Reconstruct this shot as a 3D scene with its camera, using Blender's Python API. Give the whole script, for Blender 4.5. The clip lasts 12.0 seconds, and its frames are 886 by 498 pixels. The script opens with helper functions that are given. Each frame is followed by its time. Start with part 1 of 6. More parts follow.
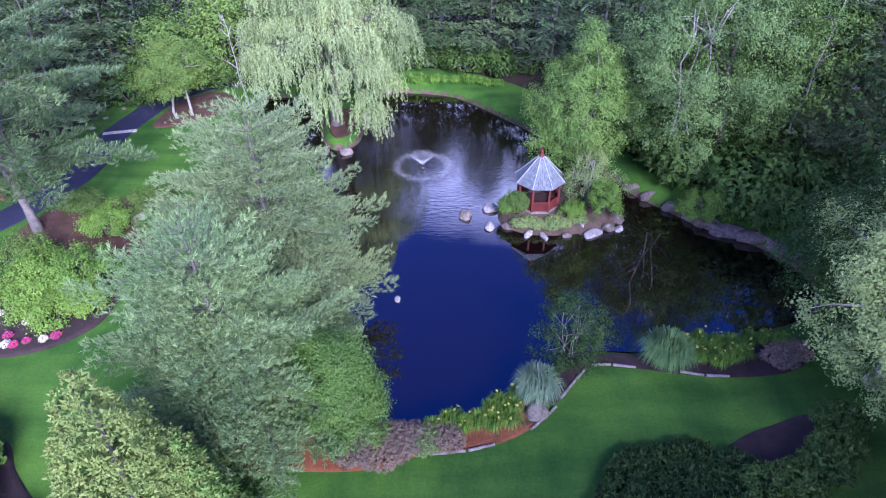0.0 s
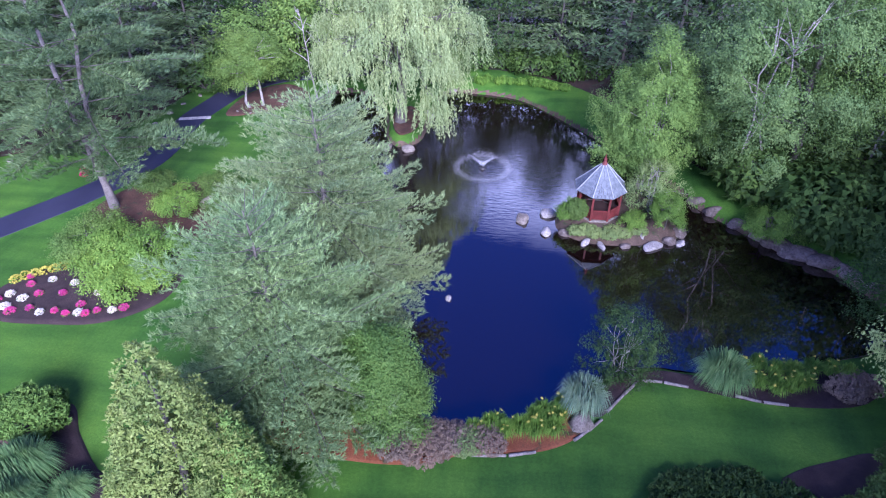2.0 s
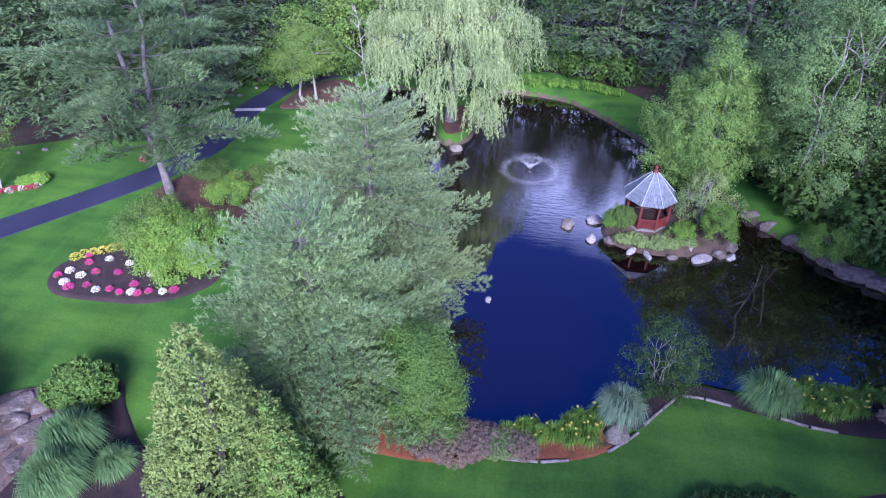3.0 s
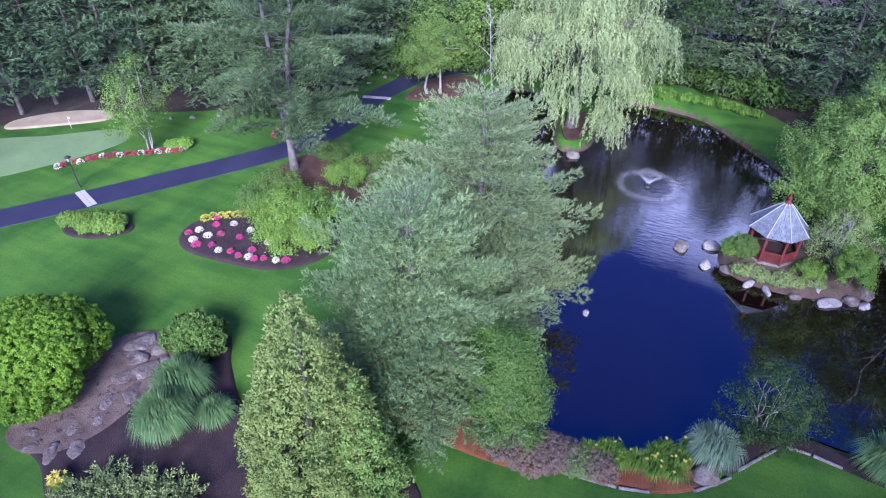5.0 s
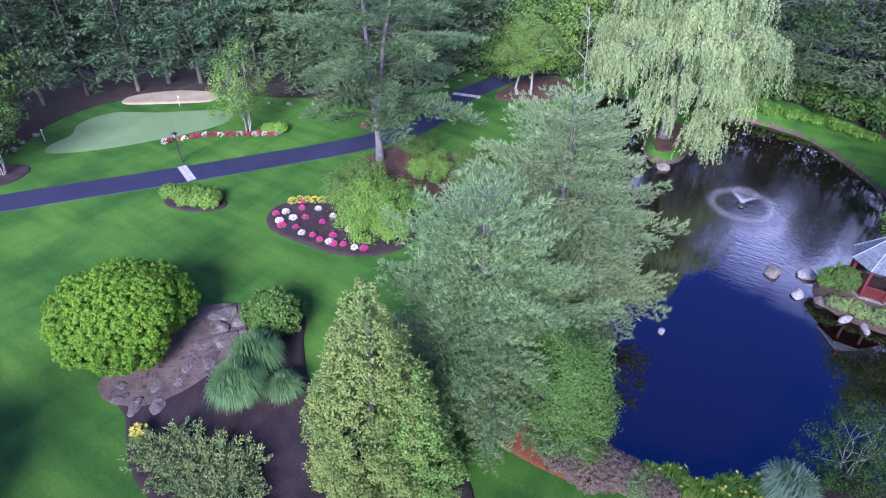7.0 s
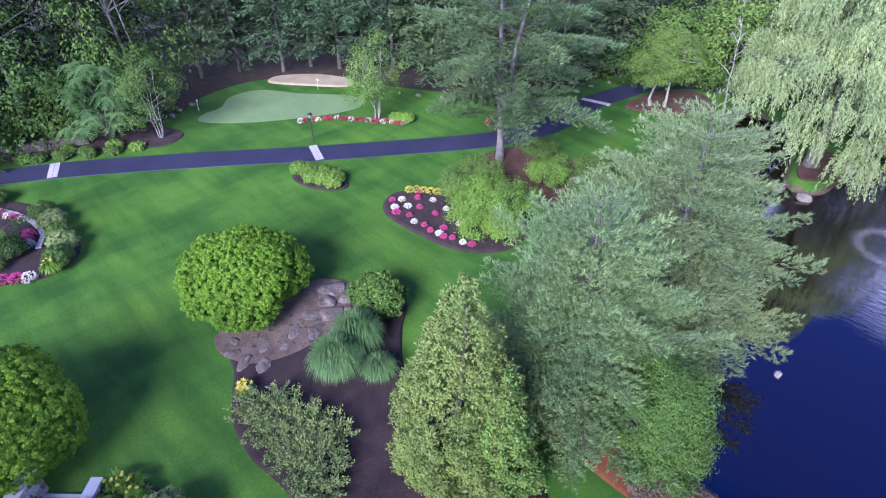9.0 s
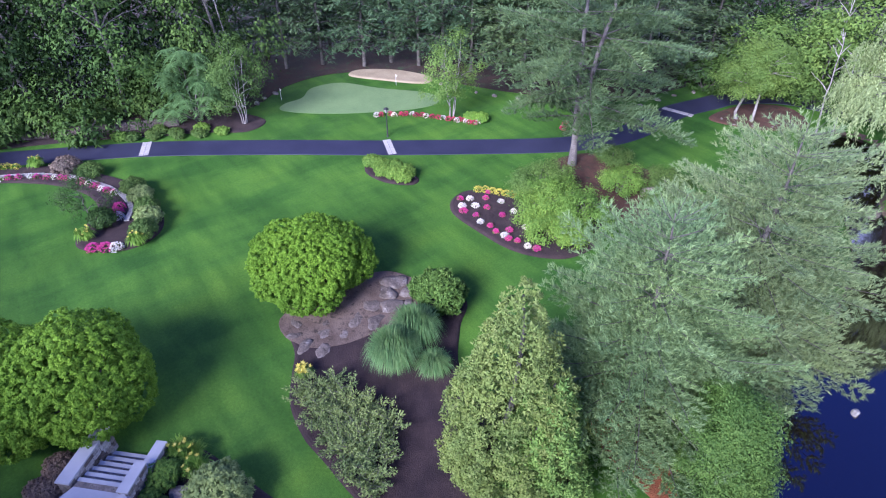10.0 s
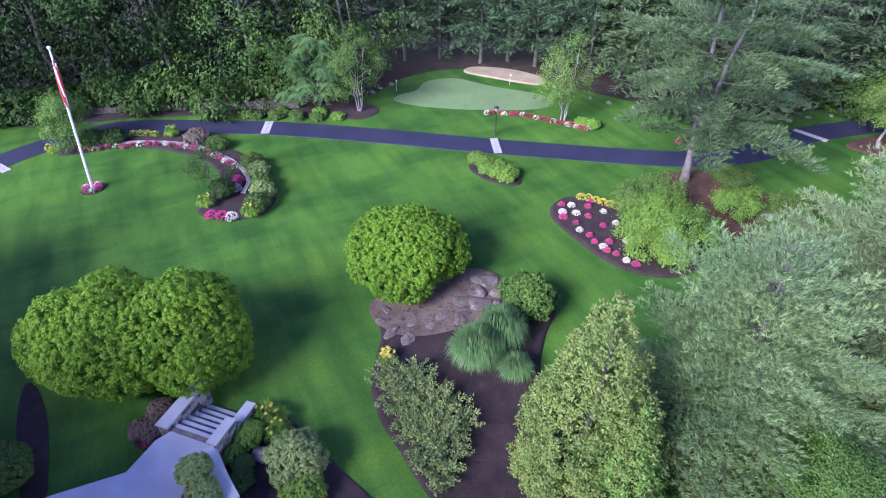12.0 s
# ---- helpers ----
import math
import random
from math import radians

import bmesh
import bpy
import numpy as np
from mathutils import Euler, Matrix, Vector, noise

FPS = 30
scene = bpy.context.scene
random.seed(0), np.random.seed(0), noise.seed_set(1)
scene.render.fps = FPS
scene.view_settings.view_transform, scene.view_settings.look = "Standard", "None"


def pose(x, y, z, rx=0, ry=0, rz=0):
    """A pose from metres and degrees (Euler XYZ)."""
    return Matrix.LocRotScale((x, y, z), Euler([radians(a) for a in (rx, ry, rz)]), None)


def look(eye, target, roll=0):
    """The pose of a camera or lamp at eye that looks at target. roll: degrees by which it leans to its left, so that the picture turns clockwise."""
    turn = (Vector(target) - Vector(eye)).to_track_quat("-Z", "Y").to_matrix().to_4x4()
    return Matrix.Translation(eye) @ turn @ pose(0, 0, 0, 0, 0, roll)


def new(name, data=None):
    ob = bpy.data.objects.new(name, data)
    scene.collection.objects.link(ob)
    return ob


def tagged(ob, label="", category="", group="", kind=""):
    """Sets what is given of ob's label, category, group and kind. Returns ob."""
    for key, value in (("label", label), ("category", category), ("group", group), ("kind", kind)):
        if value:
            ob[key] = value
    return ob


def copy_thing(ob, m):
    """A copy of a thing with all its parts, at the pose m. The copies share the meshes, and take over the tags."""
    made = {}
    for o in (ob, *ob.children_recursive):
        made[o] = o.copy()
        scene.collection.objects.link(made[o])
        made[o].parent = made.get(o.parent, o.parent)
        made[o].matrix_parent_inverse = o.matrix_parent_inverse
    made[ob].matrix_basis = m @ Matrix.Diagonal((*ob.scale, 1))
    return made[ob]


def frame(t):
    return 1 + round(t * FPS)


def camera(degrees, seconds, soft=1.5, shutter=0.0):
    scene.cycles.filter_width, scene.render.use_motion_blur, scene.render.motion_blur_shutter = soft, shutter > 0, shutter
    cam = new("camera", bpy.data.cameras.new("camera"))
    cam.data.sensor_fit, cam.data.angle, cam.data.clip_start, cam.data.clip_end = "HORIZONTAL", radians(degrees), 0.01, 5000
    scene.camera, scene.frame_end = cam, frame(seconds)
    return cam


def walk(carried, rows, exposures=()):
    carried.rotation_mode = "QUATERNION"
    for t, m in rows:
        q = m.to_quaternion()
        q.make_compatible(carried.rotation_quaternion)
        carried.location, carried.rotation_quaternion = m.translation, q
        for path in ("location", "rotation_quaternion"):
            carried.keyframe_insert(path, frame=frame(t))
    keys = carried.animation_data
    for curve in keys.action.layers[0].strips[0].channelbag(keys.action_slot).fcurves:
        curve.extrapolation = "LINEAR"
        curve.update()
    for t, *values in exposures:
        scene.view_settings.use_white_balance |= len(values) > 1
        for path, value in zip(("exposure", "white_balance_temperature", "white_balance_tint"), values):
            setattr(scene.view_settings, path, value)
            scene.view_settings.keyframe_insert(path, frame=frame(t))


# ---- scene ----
cam = camera(72.7, 12.0, soft=1.1)
EYE = 17.0
# seconds, yaw to the left, tilt down, roll: the camera hovers and turns
PATH = [
    (0.0, 0.00, 36.60, -0.29), (0.5, 1.17, 36.59, -0.26), (1.0, 2.66, 36.56, -0.22), (1.5, 4.39, 36.54, -0.18),
    (2.0, 6.42, 36.53, -0.13), (2.5, 8.84, 36.54, -0.07), (3.0, 11.44, 36.54, -0.03), (3.5, 14.35, 36.56, 0.05),
    (5.3, 25.05, 36.61, 0.25), (5.5, 25.90, 36.62, 0.26), (6.0, 27.61, 36.65, 0.26), (6.5, 29.65, 36.69, 0.22),
    (7.0, 32.51, 36.72, 0.16), (8.8, 43.76, 36.80, -0.02), (9.0, 45.23, 36.81, -0.04), (9.5, 49.03, 36.82, -0.09),
    (10.0, 52.83, 36.82, -0.11), (10.5, 55.79, 36.83, -0.12), (11.0, 58.19, 36.86, -0.16), (11.5, 60.67, 36.88, -0.23),
    (12.0, 64.04, 36.90, -0.27)]
walk(cam, [(t, pose(0, 0, EYE, 90 - tilt, 0, yaw) @ pose(0, 0, 0, 0, 0, roll)) for t, yaw, tilt, roll in PATH],
     exposures=[(0.0, 1.31, 5080, 39), (6.0, 1.17, 5100, 35), (12.0, 1.17, 5350, 31)])

# ---- light: a bright, lightly veiled evening sky and a soft low sun ----
SUN_FROM = Vector((0.26, -0.75, 0.48)).normalized()
world = bpy.data.worlds.new("sky")
scene.world = world
world.use_nodes = True
wt = world.node_tree
sky = wt.nodes.new("ShaderNodeTexSky")
sky.sky_type = "NISHITA"
sky.sun_disc = False
sky.sun_elevation = math.asin(SUN_FROM.z)
sky.sun_rotation = math.atan2(SUN_FROM.x, SUN_FROM.y)
sky.dust_density = 0.8
sky.ozone_density = 5.0
# thin broken cloud over the whole sky
wc = wt.nodes.new("ShaderNodeTexCoord")
wm = wt.nodes.new("ShaderNodeMapping")
wm.inputs["Scale"].default_value = (1.0, 1.0, 2.2)
wm.inputs["Location"].default_value = (0.35, 0.1, 0.0)
wn = wt.nodes.new("ShaderNodeTexNoise")
wn.inputs["Scale"].default_value = 2.3
wn.inputs["Detail"].default_value = 6
wr = wt.nodes.new("ShaderNodeValToRGB")
wr.color_ramp.elements[0].position, wr.color_ramp.elements[1].position = 0.52, 0.80
wr.color_ramp.elements[0].color, wr.color_ramp.elements[1].color = (0, 0, 0, 1), (14.0, 14.4, 15.8, 1)
# the cloud thickens towards the horizon all round
ws = wt.nodes.new("ShaderNodeSeparateXYZ")
wh = wt.nodes.new("ShaderNodeMapRange")
wh.inputs["From Min"].default_value, wh.inputs["From Max"].default_value = 0.36, 0.78
wh.inputs["To Min"].default_value, wh.inputs["To Max"].default_value = 0.30, -0.26
wsum = wt.nodes.new("ShaderNodeMath")
wt.links.new(wc.outputs["Generated"], ws.inputs[0])
wt.links.new(ws.outputs["Z"], wh.inputs["Value"])
wt.links.new(wh.outputs[0], wsum.inputs[1])
wa = wt.nodes.new("ShaderNodeMix")
wa.data_type, wa.blend_type = "RGBA", "ADD"
wa.inputs[0].default_value = 1.0
wt.links.new(wc.outputs["Generated"], wm.inputs[0])
wt.links.new(wm.outputs[0], wn.inputs["Vector"])
wt.links.new(wn.outputs["Fac"], wsum.inputs[0])
wt.links.new(wsum.outputs[0], wr.inputs[0])
whs = wt.nodes.new("ShaderNodeHueSaturation")
whs.inputs["Hue"].default_value = 0.527
whs.inputs["Saturation"].default_value = 1.25
wt.links.new(sky.outputs[0], whs.inputs["Color"])
wt.links.new(whs.outputs[0], wa.inputs[6])
wt.links.new(wr.outputs[0], wa.inputs[7])
wt.links.new(wa.outputs[2], wt.nodes["Background"].inputs[0])
wt.nodes["Background"].inputs[1].default_value = 0.10
sun = new("sun", bpy.data.lights.new("sun", "SUN"))
sun.data.energy = 3.9
sun.data.angle = radians(26)
sun.data.color = (1.0, 0.94, 0.84)
sun.matrix_world = look(SUN_FROM * 60, (0, 0, 0))

WATER = -0.5


# ---- materials ----
def mat(name, rough=0.8, metal=0.0):
    m = bpy.data.materials.new(name)
    m.use_nodes = True
    b = m.node_tree.nodes["Principled BSDF"]
    b.inputs["Roughness"].default_value = rough
    b.inputs["Metallic"].default_value = metal
    return m, m.node_tree, b


def node(nt, kind, **props):
    n = nt.nodes.new(kind)
    for k, v in props.items():
        if k == "operation":
            n.operation = v
        elif k == "blend_type":
            n.blend_type = v
        elif k == "data_type":
            n.data_type = v
    return n


def noise_tex(nt, scale, detail=4.0, rough=0.6, stretch=None):
    tc = nt.nodes.new("ShaderNodeNewGeometry")
    n = nt.nodes.new("ShaderNodeTexNoise")
    n.inputs["Scale"].default_value = scale
    n.inputs["Detail"].default_value = detail
    n.inputs["Roughness"].default_value = rough
    if stretch:
        mp = nt.nodes.new("ShaderNodeMapping")
        mp.inputs["Scale"].default_value = stretch[0]
        mp.inputs["Rotation"].default_value = (0, 0, radians(stretch[1]))
        nt.links.new(tc.outputs["Position"], mp.inputs[0])
        nt.links.new(mp.outputs[0], n.inputs["Vector"])
    else:
        nt.links.new(tc.outputs["Position"], n.inputs["Vector"])
    return n.outputs["Fac"]


def ramp(nt, fac, stops):
    r = nt.nodes.new("ShaderNodeValToRGB")
    while len(r.color_ramp.elements) < len(stops):
        r.color_ramp.elements.new(0.5)
    for e, (p, c) in zip(r.color_ramp.elements, stops):
        e.position, e.color = p, (*c, 1)
    nt.links.new(fac, r.inputs[0])
    return r.outputs[0]


def mixc(nt, a, b, fac, blend="MIX"):
    m = nt.nodes.new("ShaderNodeMix")
    m.data_type = "RGBA"
    m.blend_type = blend
    for sock, v in ((m.inputs[0], fac), (m.inputs[6], a), (m.inputs[7], b)):
        if isinstance(v, (int, float)):
            sock.default_value = v
        elif isinstance(v, tuple):
            sock.default_value = (*v, 1)
        else:
            nt.links.new(v, sock)
    return m.outputs[2]


def bump(nt, b, height, strength=0.4, dist=0.02):
    n = nt.nodes.new("ShaderNodeBump")
    n.inputs["Strength"].default_value = strength
    n.inputs["Distance"].default_value = dist
    nt.links.new(height, n.inputs["Height"])
    nt.links.new(n.outputs[0], b.inputs["Normal"])


def speckled(name, c1, c2, scale, fine, rough=0.85, bump_strength=0.5, dist=0.02, c3=None, grain=0.45):
    """Two colours mixed by coarse noise, with a fine grain and relief."""
    m, nt, b = mat(name, rough)
    big = noise_tex(nt, scale, 5)
    small = noise_tex(nt, fine, 3, 0.7)
    col = ramp(nt, big, [(0.35, c1), (0.65, c2)])
    if c3:
        col = mixc(nt, col, c3, ramp(nt, noise_tex(nt, scale * 2.7, 4), [(0.55, (0, 0, 0)), (0.68, (1, 1, 1))]))
    col = mixc(nt, col, ramp(nt, small, [(0.25, (grain,) * 3), (0.7, (1.7 - grain,) * 3)]), 1.0, "MULTIPLY")
    nt.links.new(col, b.inputs["Base Color"])
    bump(nt, b, small, bump_strength, dist)
    return m


def foliage(name, dark, light, tip=None, trans=0.25, patch=0.35):
    m, nt, b = mat(name, 0.62)
    b.inputs["Specular IOR Level"].default_value = 0.12
    g = nt.nodes.new("ShaderNodeNewGeometry")
    ob = nt.nodes.new("ShaderNodeObjectInfo")
    dark = tuple(0.70 * a + 0.30 * b for a, b in zip(dark, light))
    col = ramp(nt, g.outputs["Random Per Island"], [(0.0, dark), (0.8, light), (1.0, tuple(0.5 * a + 0.5 * b for a, b in zip(light, tip or light)))])
    pat = ramp(nt, noise_tex(nt, patch, 3), [(0.3, (0.72, 0.78, 0.75)), (0.7, (1.25, 1.18, 1.0))])
    col = mixc(nt, col, pat, 1.0, "MULTIPLY")
    col = mixc(nt, col, ramp(nt, ob.outputs["Random"], [(0.0, (0.90, 0.94, 0.94)), (1.0, (1.08, 1.05, 1.0))]), 1.0, "MULTIPLY")
    nt.links.new(col, b.inputs["Base Color"])
    tr = nt.nodes.new("ShaderNodeBsdfTranslucent")
    nt.links.new(col, tr.inputs["Color"])
    ms = nt.nodes.new("ShaderNodeMixShader")
    ms.inputs[0].default_value = trans * 0.6
    nt.links.new(b.outputs[0], ms.inputs[1])
    nt.links.new(tr.outputs[0], ms.inputs[2])
    nt.links.new(ms.outputs[0], nt.nodes["Material Output"].inputs["Surface"])
    return m


def lawn_material():
    m, nt, b = mat("mown_lawn", 0.8)
    b.inputs["Specular IOR Level"].default_value = 0.2
    big = noise_tex(nt, 0.16, 4)
    band = noise_tex(nt, 0.55, 3, 0.5, ((0.35, 1.6, 1), 24))
    fine = noise_tex(nt, 9.0, 4, 0.75)
    blade = noise_tex(nt, 42.0, 2, 0.7)
    col = ramp(nt, big, [(0.3, (0.042, 0.134, 0.019)), (0.7, (0.076, 0.198, 0.026))])
    col = mixc(nt, col, ramp(nt, band, [(0.38, (0.74, 0.80, 0.8)), (0.62, (1.24, 1.16, 1.1))]), 1.0, "MULTIPLY")
    patch = noise_tex(nt, 0.32, 5, 0.6, ((1.5, 0.5, 1), -32))
    col = mixc(nt, col, ramp(nt, patch, [(0.38, (0.66, 0.76, 0.82)), (0.50, (1.0, 1.0, 1.0)), (0.66, (1.22, 1.12, 1.0))]), 1.0, "MULTIPLY")
    col = mixc(nt, col, ramp(nt, fine, [(0.25, (0.7, 0.72, 0.7)), (0.75, (1.28, 1.22, 1.2))]), 1.0, "MULTIPLY")
    col = mixc(nt, col, ramp(nt, blade, [(0.25, (0.6, 0.62, 0.6)), (0.75, (1.35, 1.3, 1.2))]), 1.0, "MULTIPLY")
    nt.links.new(col, b.inputs["Base Color"])
    bump(nt, b, blade, 0.6, 0.03)
    return m


def water_material():
    m, nt, b = mat("pond_water", 0.03)
    b.inputs["Base Color"].default_value = (0.007, 0.0035, 0.0028, 1)
    b.inputs["IOR"].default_value = 1.75
    b.inputs["Specular IOR Level"].default_value = 1.0
    tc = nt.nodes.new("ShaderNodeNewGeometry")
    # ripples that run out from the fountain: patter inside the ring, a quiet belt, then wavelets that die away
    sub = node(nt, "ShaderNodeVectorMath", operation="DISTANCE")
    nt.links.new(tc.outputs["Position"], sub.inputs[0])
    sub.inputs[1].default_value = (-1.2, 31.8, WATER)
    far = nt.nodes.new("ShaderNodeMapRange")
    far.inputs["From Min"].default_value, far.inputs["From Max"].default_value = 0.0, 12.0
    nt.links.new(sub.outputs["Value"], far.inputs["Value"])
    amp = ramp(nt, far.outputs[0], [(0.0, (0.5,) * 3), (0.15, (0.40,) * 3), (0.22, (0.22,) * 3), (0.27, (0.34,) * 3), (0.40, (0.30,) * 3), (0.50, (0.07,) * 3), (0.75, (0.008,) * 3)])
    chop = noise_tex(nt, 3.4, 3, 0.6, ((0.55, 1.7, 1), 6))
    mul = node(nt, "ShaderNodeMath", operation="MULTIPLY")
    nt.links.new(chop, mul.inputs[0])
    nt.links.new(amp, mul.inputs[1])
    bump(nt, b, mul.outputs[0], 0.45, 0.08)
    return m


LAWN = lawn_material()
PONDWATER = water_material()
MULCH = speckled("bark_mulch", (0.030, 0.018, 0.020), (0.060, 0.038, 0.036), 1.2, 30, 0.95, 1.0, 0.05)
REDMULCH = speckled("pine_needle_litter", (0.20, 0.056, 0.020), (0.29, 0.11, 0.048), 0.9, 26, 0.95, 0.8, 0.04, (0.07, 0.06, 0.025))
DUFF = speckled("brown_bark_litter", (0.070, 0.034, 0.022), (0.125, 0.062, 0.040), 0.9, 26, 0.95, 0.8, 0.04, (0.05, 0.045, 0.022))
LITTER = speckled("gravelly_brown_litter", (0.120, 0.084, 0.062), (0.200, 0.150, 0.115), 1.6, 22, 0.95, 0.9, 0.04, (0.055, 0.042, 0.032))
EARTH = speckled("bare_bank_earth", (0.075, 0.052, 0.036), (0.15, 0.105, 0.075), 1.4, 20, 0.95, 0.8, 0.04, (0.05, 0.075, 0.025))
ASPHALT = speckled("worn_asphalt", (0.028, 0.030, 0.062), (0.040, 0.042, 0.080), 0.5, 60, 0.6, 0.3, 0.01)
PAVER = speckled("pale_concrete_paver", (0.42, 0.40, 0.38), (0.55, 0.52, 0.49), 2.0, 40, 0.85, 0.3, 0.01)
STONE = speckled("weathered_granite", (0.17, 0.150, 0.125), (0.32, 0.285, 0.240), 1.6, 14, 0.85, 0.8, 0.04, (0.12, 0.12, 0.10))
PALESTONE = speckled("pale_boulder", (0.32, 0.30, 0.28), (0.48, 0.46, 0.43), 1.4, 12, 0.8, 0.7, 0.03, (0.25, 0.24, 0.22))
BLUESTONE = speckled("cut_bluestone", (0.42, 0.44, 0.45), (0.52, 0.54, 0.55), 0.9, 7, 0.75, 0.1, 0.005, None, 0.85)
LEDGE = speckled("ledge_rock", (0.10, 0.082, 0.068), (0.21, 0.175, 0.150), 1.1, 9, 0.9, 1.0, 0.08, (0.25, 0.225, 0.20))
SAND = speckled("bunker_sand", (0.33, 0.27, 0.17), (0.43, 0.36, 0.23), 0.8, 40, 0.95, 0.4, 0.02)
GREEN = speckled("putting_green", (0.150, 0.250, 0.095), (0.200, 0.310, 0.120), 0.4, 50, 0.8, 0.2, 0.005)
# woodland litter; its browns are darkened to carry the deep shade between trunks
FOREST_FLOOR = speckled("shaded_forest_floor", (0.020, 0.015, 0.010), (0.050, 0.024, 0.015), 0.5, 12, 0.95, 0.8, 0.06, (0.03, 0.055, 0.018))
BARK = speckled("grey_brown_bark", (0.080, 0.074, 0.062), (0.180, 0.168, 0.148), 2.5, 18, 0.95, 1.0, 0.04)
GREYBARK = speckled("pale_grey_pine_bark", (0.11, 0.10, 0.090), (0.22, 0.20, 0.185), 2.5, 18, 0.95, 1.0, 0.04)
PALEBARK = speckled("pale_birch_bark", (0.26, 0.24, 0.22), (0.42, 0.39, 0.37), 3.0, 14, 0.8, 0.5, 0.02, (0.10, 0.09, 0.08))
REDWOOD = speckled("red_painted_timber", (0.11, 0.018, 0.016), (0.17, 0.030, 0.026), 3.0, 30, 0.65, 0.3, 0.008)
DARKWOOD = speckled("dark_interior_timber", (0.035, 0.018, 0.015), (0.06, 0.03, 0.024), 2.0, 25, 0.8, 0.3, 0.01)
SHINGLE = speckled("grey_slate_shingle", (0.12, 0.14, 0.16), (0.20, 0.235, 0.26), 5.0, 22, 0.75, 0.4, 0.01)
RIDGE = speckled("pale_metal_ridge", (0.32, 0.35, 0.38), (0.42, 0.45, 0.48), 4.0, 30, 0.45, 0.1, 0.005)
TIMBER = speckled("bleached_edging_log", (0.20, 0.18, 0.16), (0.36, 0.33, 0.30), 4.0, 22, 0.9, 0.7, 0.02)
WHITE = speckled("white_paint", (0.76, 0.76, 0.77), (0.82, 0.82, 0.82), 3.0, 30, 0.45, 0.05, 0.003)
IRON = speckled("black_iron", (0.02, 0.02, 0.022), (0.04, 0.04, 0.042), 4.0, 30, 0.5, 0.1, 0.003)

F_PINE = foliage("blue_green_needles", (0.098, 0.178, 0.072), (0.255, 0.375, 0.170), (0.35, 0.47, 0.215), 0.40)
F_PINE2 = foliage("grey_green_needles", (0.102, 0.172, 0.080), (0.250, 0.345, 0.172), (0.34, 0.42, 0.21), 0.40)
F_DARKPINE = foliage("dark_pine_needles", (0.045, 0.095, 0.050), (0.112, 0.188, 0.098), (0.165, 0.246, 0.120), 0.25)
F_MIDPINE = foliage("green_pine_needles", (0.060, 0.115, 0.055), (0.148, 0.228, 0.108), (0.215, 0.290, 0.130), 0.25)
F_BALL = foliage("bright_lime_leaves", (0.062, 0.148, 0.012), (0.165, 0.315, 0.028), (0.25, 0.40, 0.045), 0.3)
F_THUJA = foliage("yellow_green_leaves", (0.104, 0.166, 0.042), (0.212, 0.285, 0.084), (0.300, 0.340, 0.130), 0.3, 0.7)
F_THUJA2 = foliage("fresh_green_leaves", (0.070, 0.160, 0.040), (0.180, 0.300, 0.075), (0.28, 0.40, 0.11), 0.25)
F_LEAF = foliage("broad_green_leaves", (0.039, 0.086, 0.022), (0.098, 0.172, 0.045), (0.156, 0.234, 0.062), 0.25)
F_ROUND = foliage("glossy_round_tree_leaves", (0.040, 0.100, 0.024), (0.105, 0.200, 0.047), (0.165, 0.270, 0.072), 0.15)
F_BANKTREE = foliage("soft_green_tree_leaves", (0.052, 0.106, 0.036), (0.115, 0.192, 0.066), (0.190, 0.280, 0.105), 0.3)
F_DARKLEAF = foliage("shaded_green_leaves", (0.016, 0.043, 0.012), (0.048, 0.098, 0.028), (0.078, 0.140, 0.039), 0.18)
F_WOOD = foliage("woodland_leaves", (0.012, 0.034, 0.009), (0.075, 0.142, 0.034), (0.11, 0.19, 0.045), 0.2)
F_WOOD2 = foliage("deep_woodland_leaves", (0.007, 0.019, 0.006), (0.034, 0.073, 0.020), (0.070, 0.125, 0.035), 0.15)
F_WILLOW = foliage("pale_willow_leaves", (0.180, 0.260, 0.110), (0.320, 0.410, 0.195), (0.42, 0.49, 0.26), 0.35)
F_BIRCH = foliage("birch_leaves", (0.070, 0.142, 0.034), (0.160, 0.265, 0.064), (0.235, 0.340, 0.090), 0.3)
F_SHRUB = foliage("yellow_green_shrub_leaves", (0.076, 0.171, 0.033), (0.171, 0.304, 0.057), (0.266, 0.399, 0.085), 0.35)
F_GREYSHRUB = foliage("grey_green_shrub_leaves", (0.115, 0.185, 0.065), (0.240, 0.330, 0.125), (0.31, 0.38, 0.15), 0.25)
F_TWIG = foliage("brown_twigs", (0.120, 0.085, 0.075), (0.230, 0.180, 0.150), (0.30, 0.25, 0.20), 0.1)
F_GRASS = foliage("silver_grass_blades", (0.140, 0.260, 0.150), (0.290, 0.420, 0.280), (0.45, 0.52, 0.40), 0.3, 1.5)
F_GRASS2 = foliage("green_grass_blades", (0.070, 0.180, 0.065), (0.175, 0.320, 0.130), (0.28, 0.40, 0.20), 0.3, 1.5)
F_SUMAC = foliage("sumac_leaves", (0.070, 0.150, 0.055), (0.160, 0.290, 0.110), (0.22, 0.36, 0.15), 0.35)
F_LILY = foliage("daylily_blades", (0.080, 0.200, 0.030), (0.200, 0.370, 0.060), (0.30, 0.46, 0.10), 0.35, 1.5)
P_PINK = foliage("pink_petals", (0.46, 0.03, 0.22), (0.66, 0.09, 0.36), (0.80, 0.35, 0.58), 0.3, 2.0)
P_WHITE = foliage("white_petals", (0.70, 0.62, 0.66), (0.85, 0.80, 0.82), (0.90, 0.88, 0.88), 0.3, 2.0)
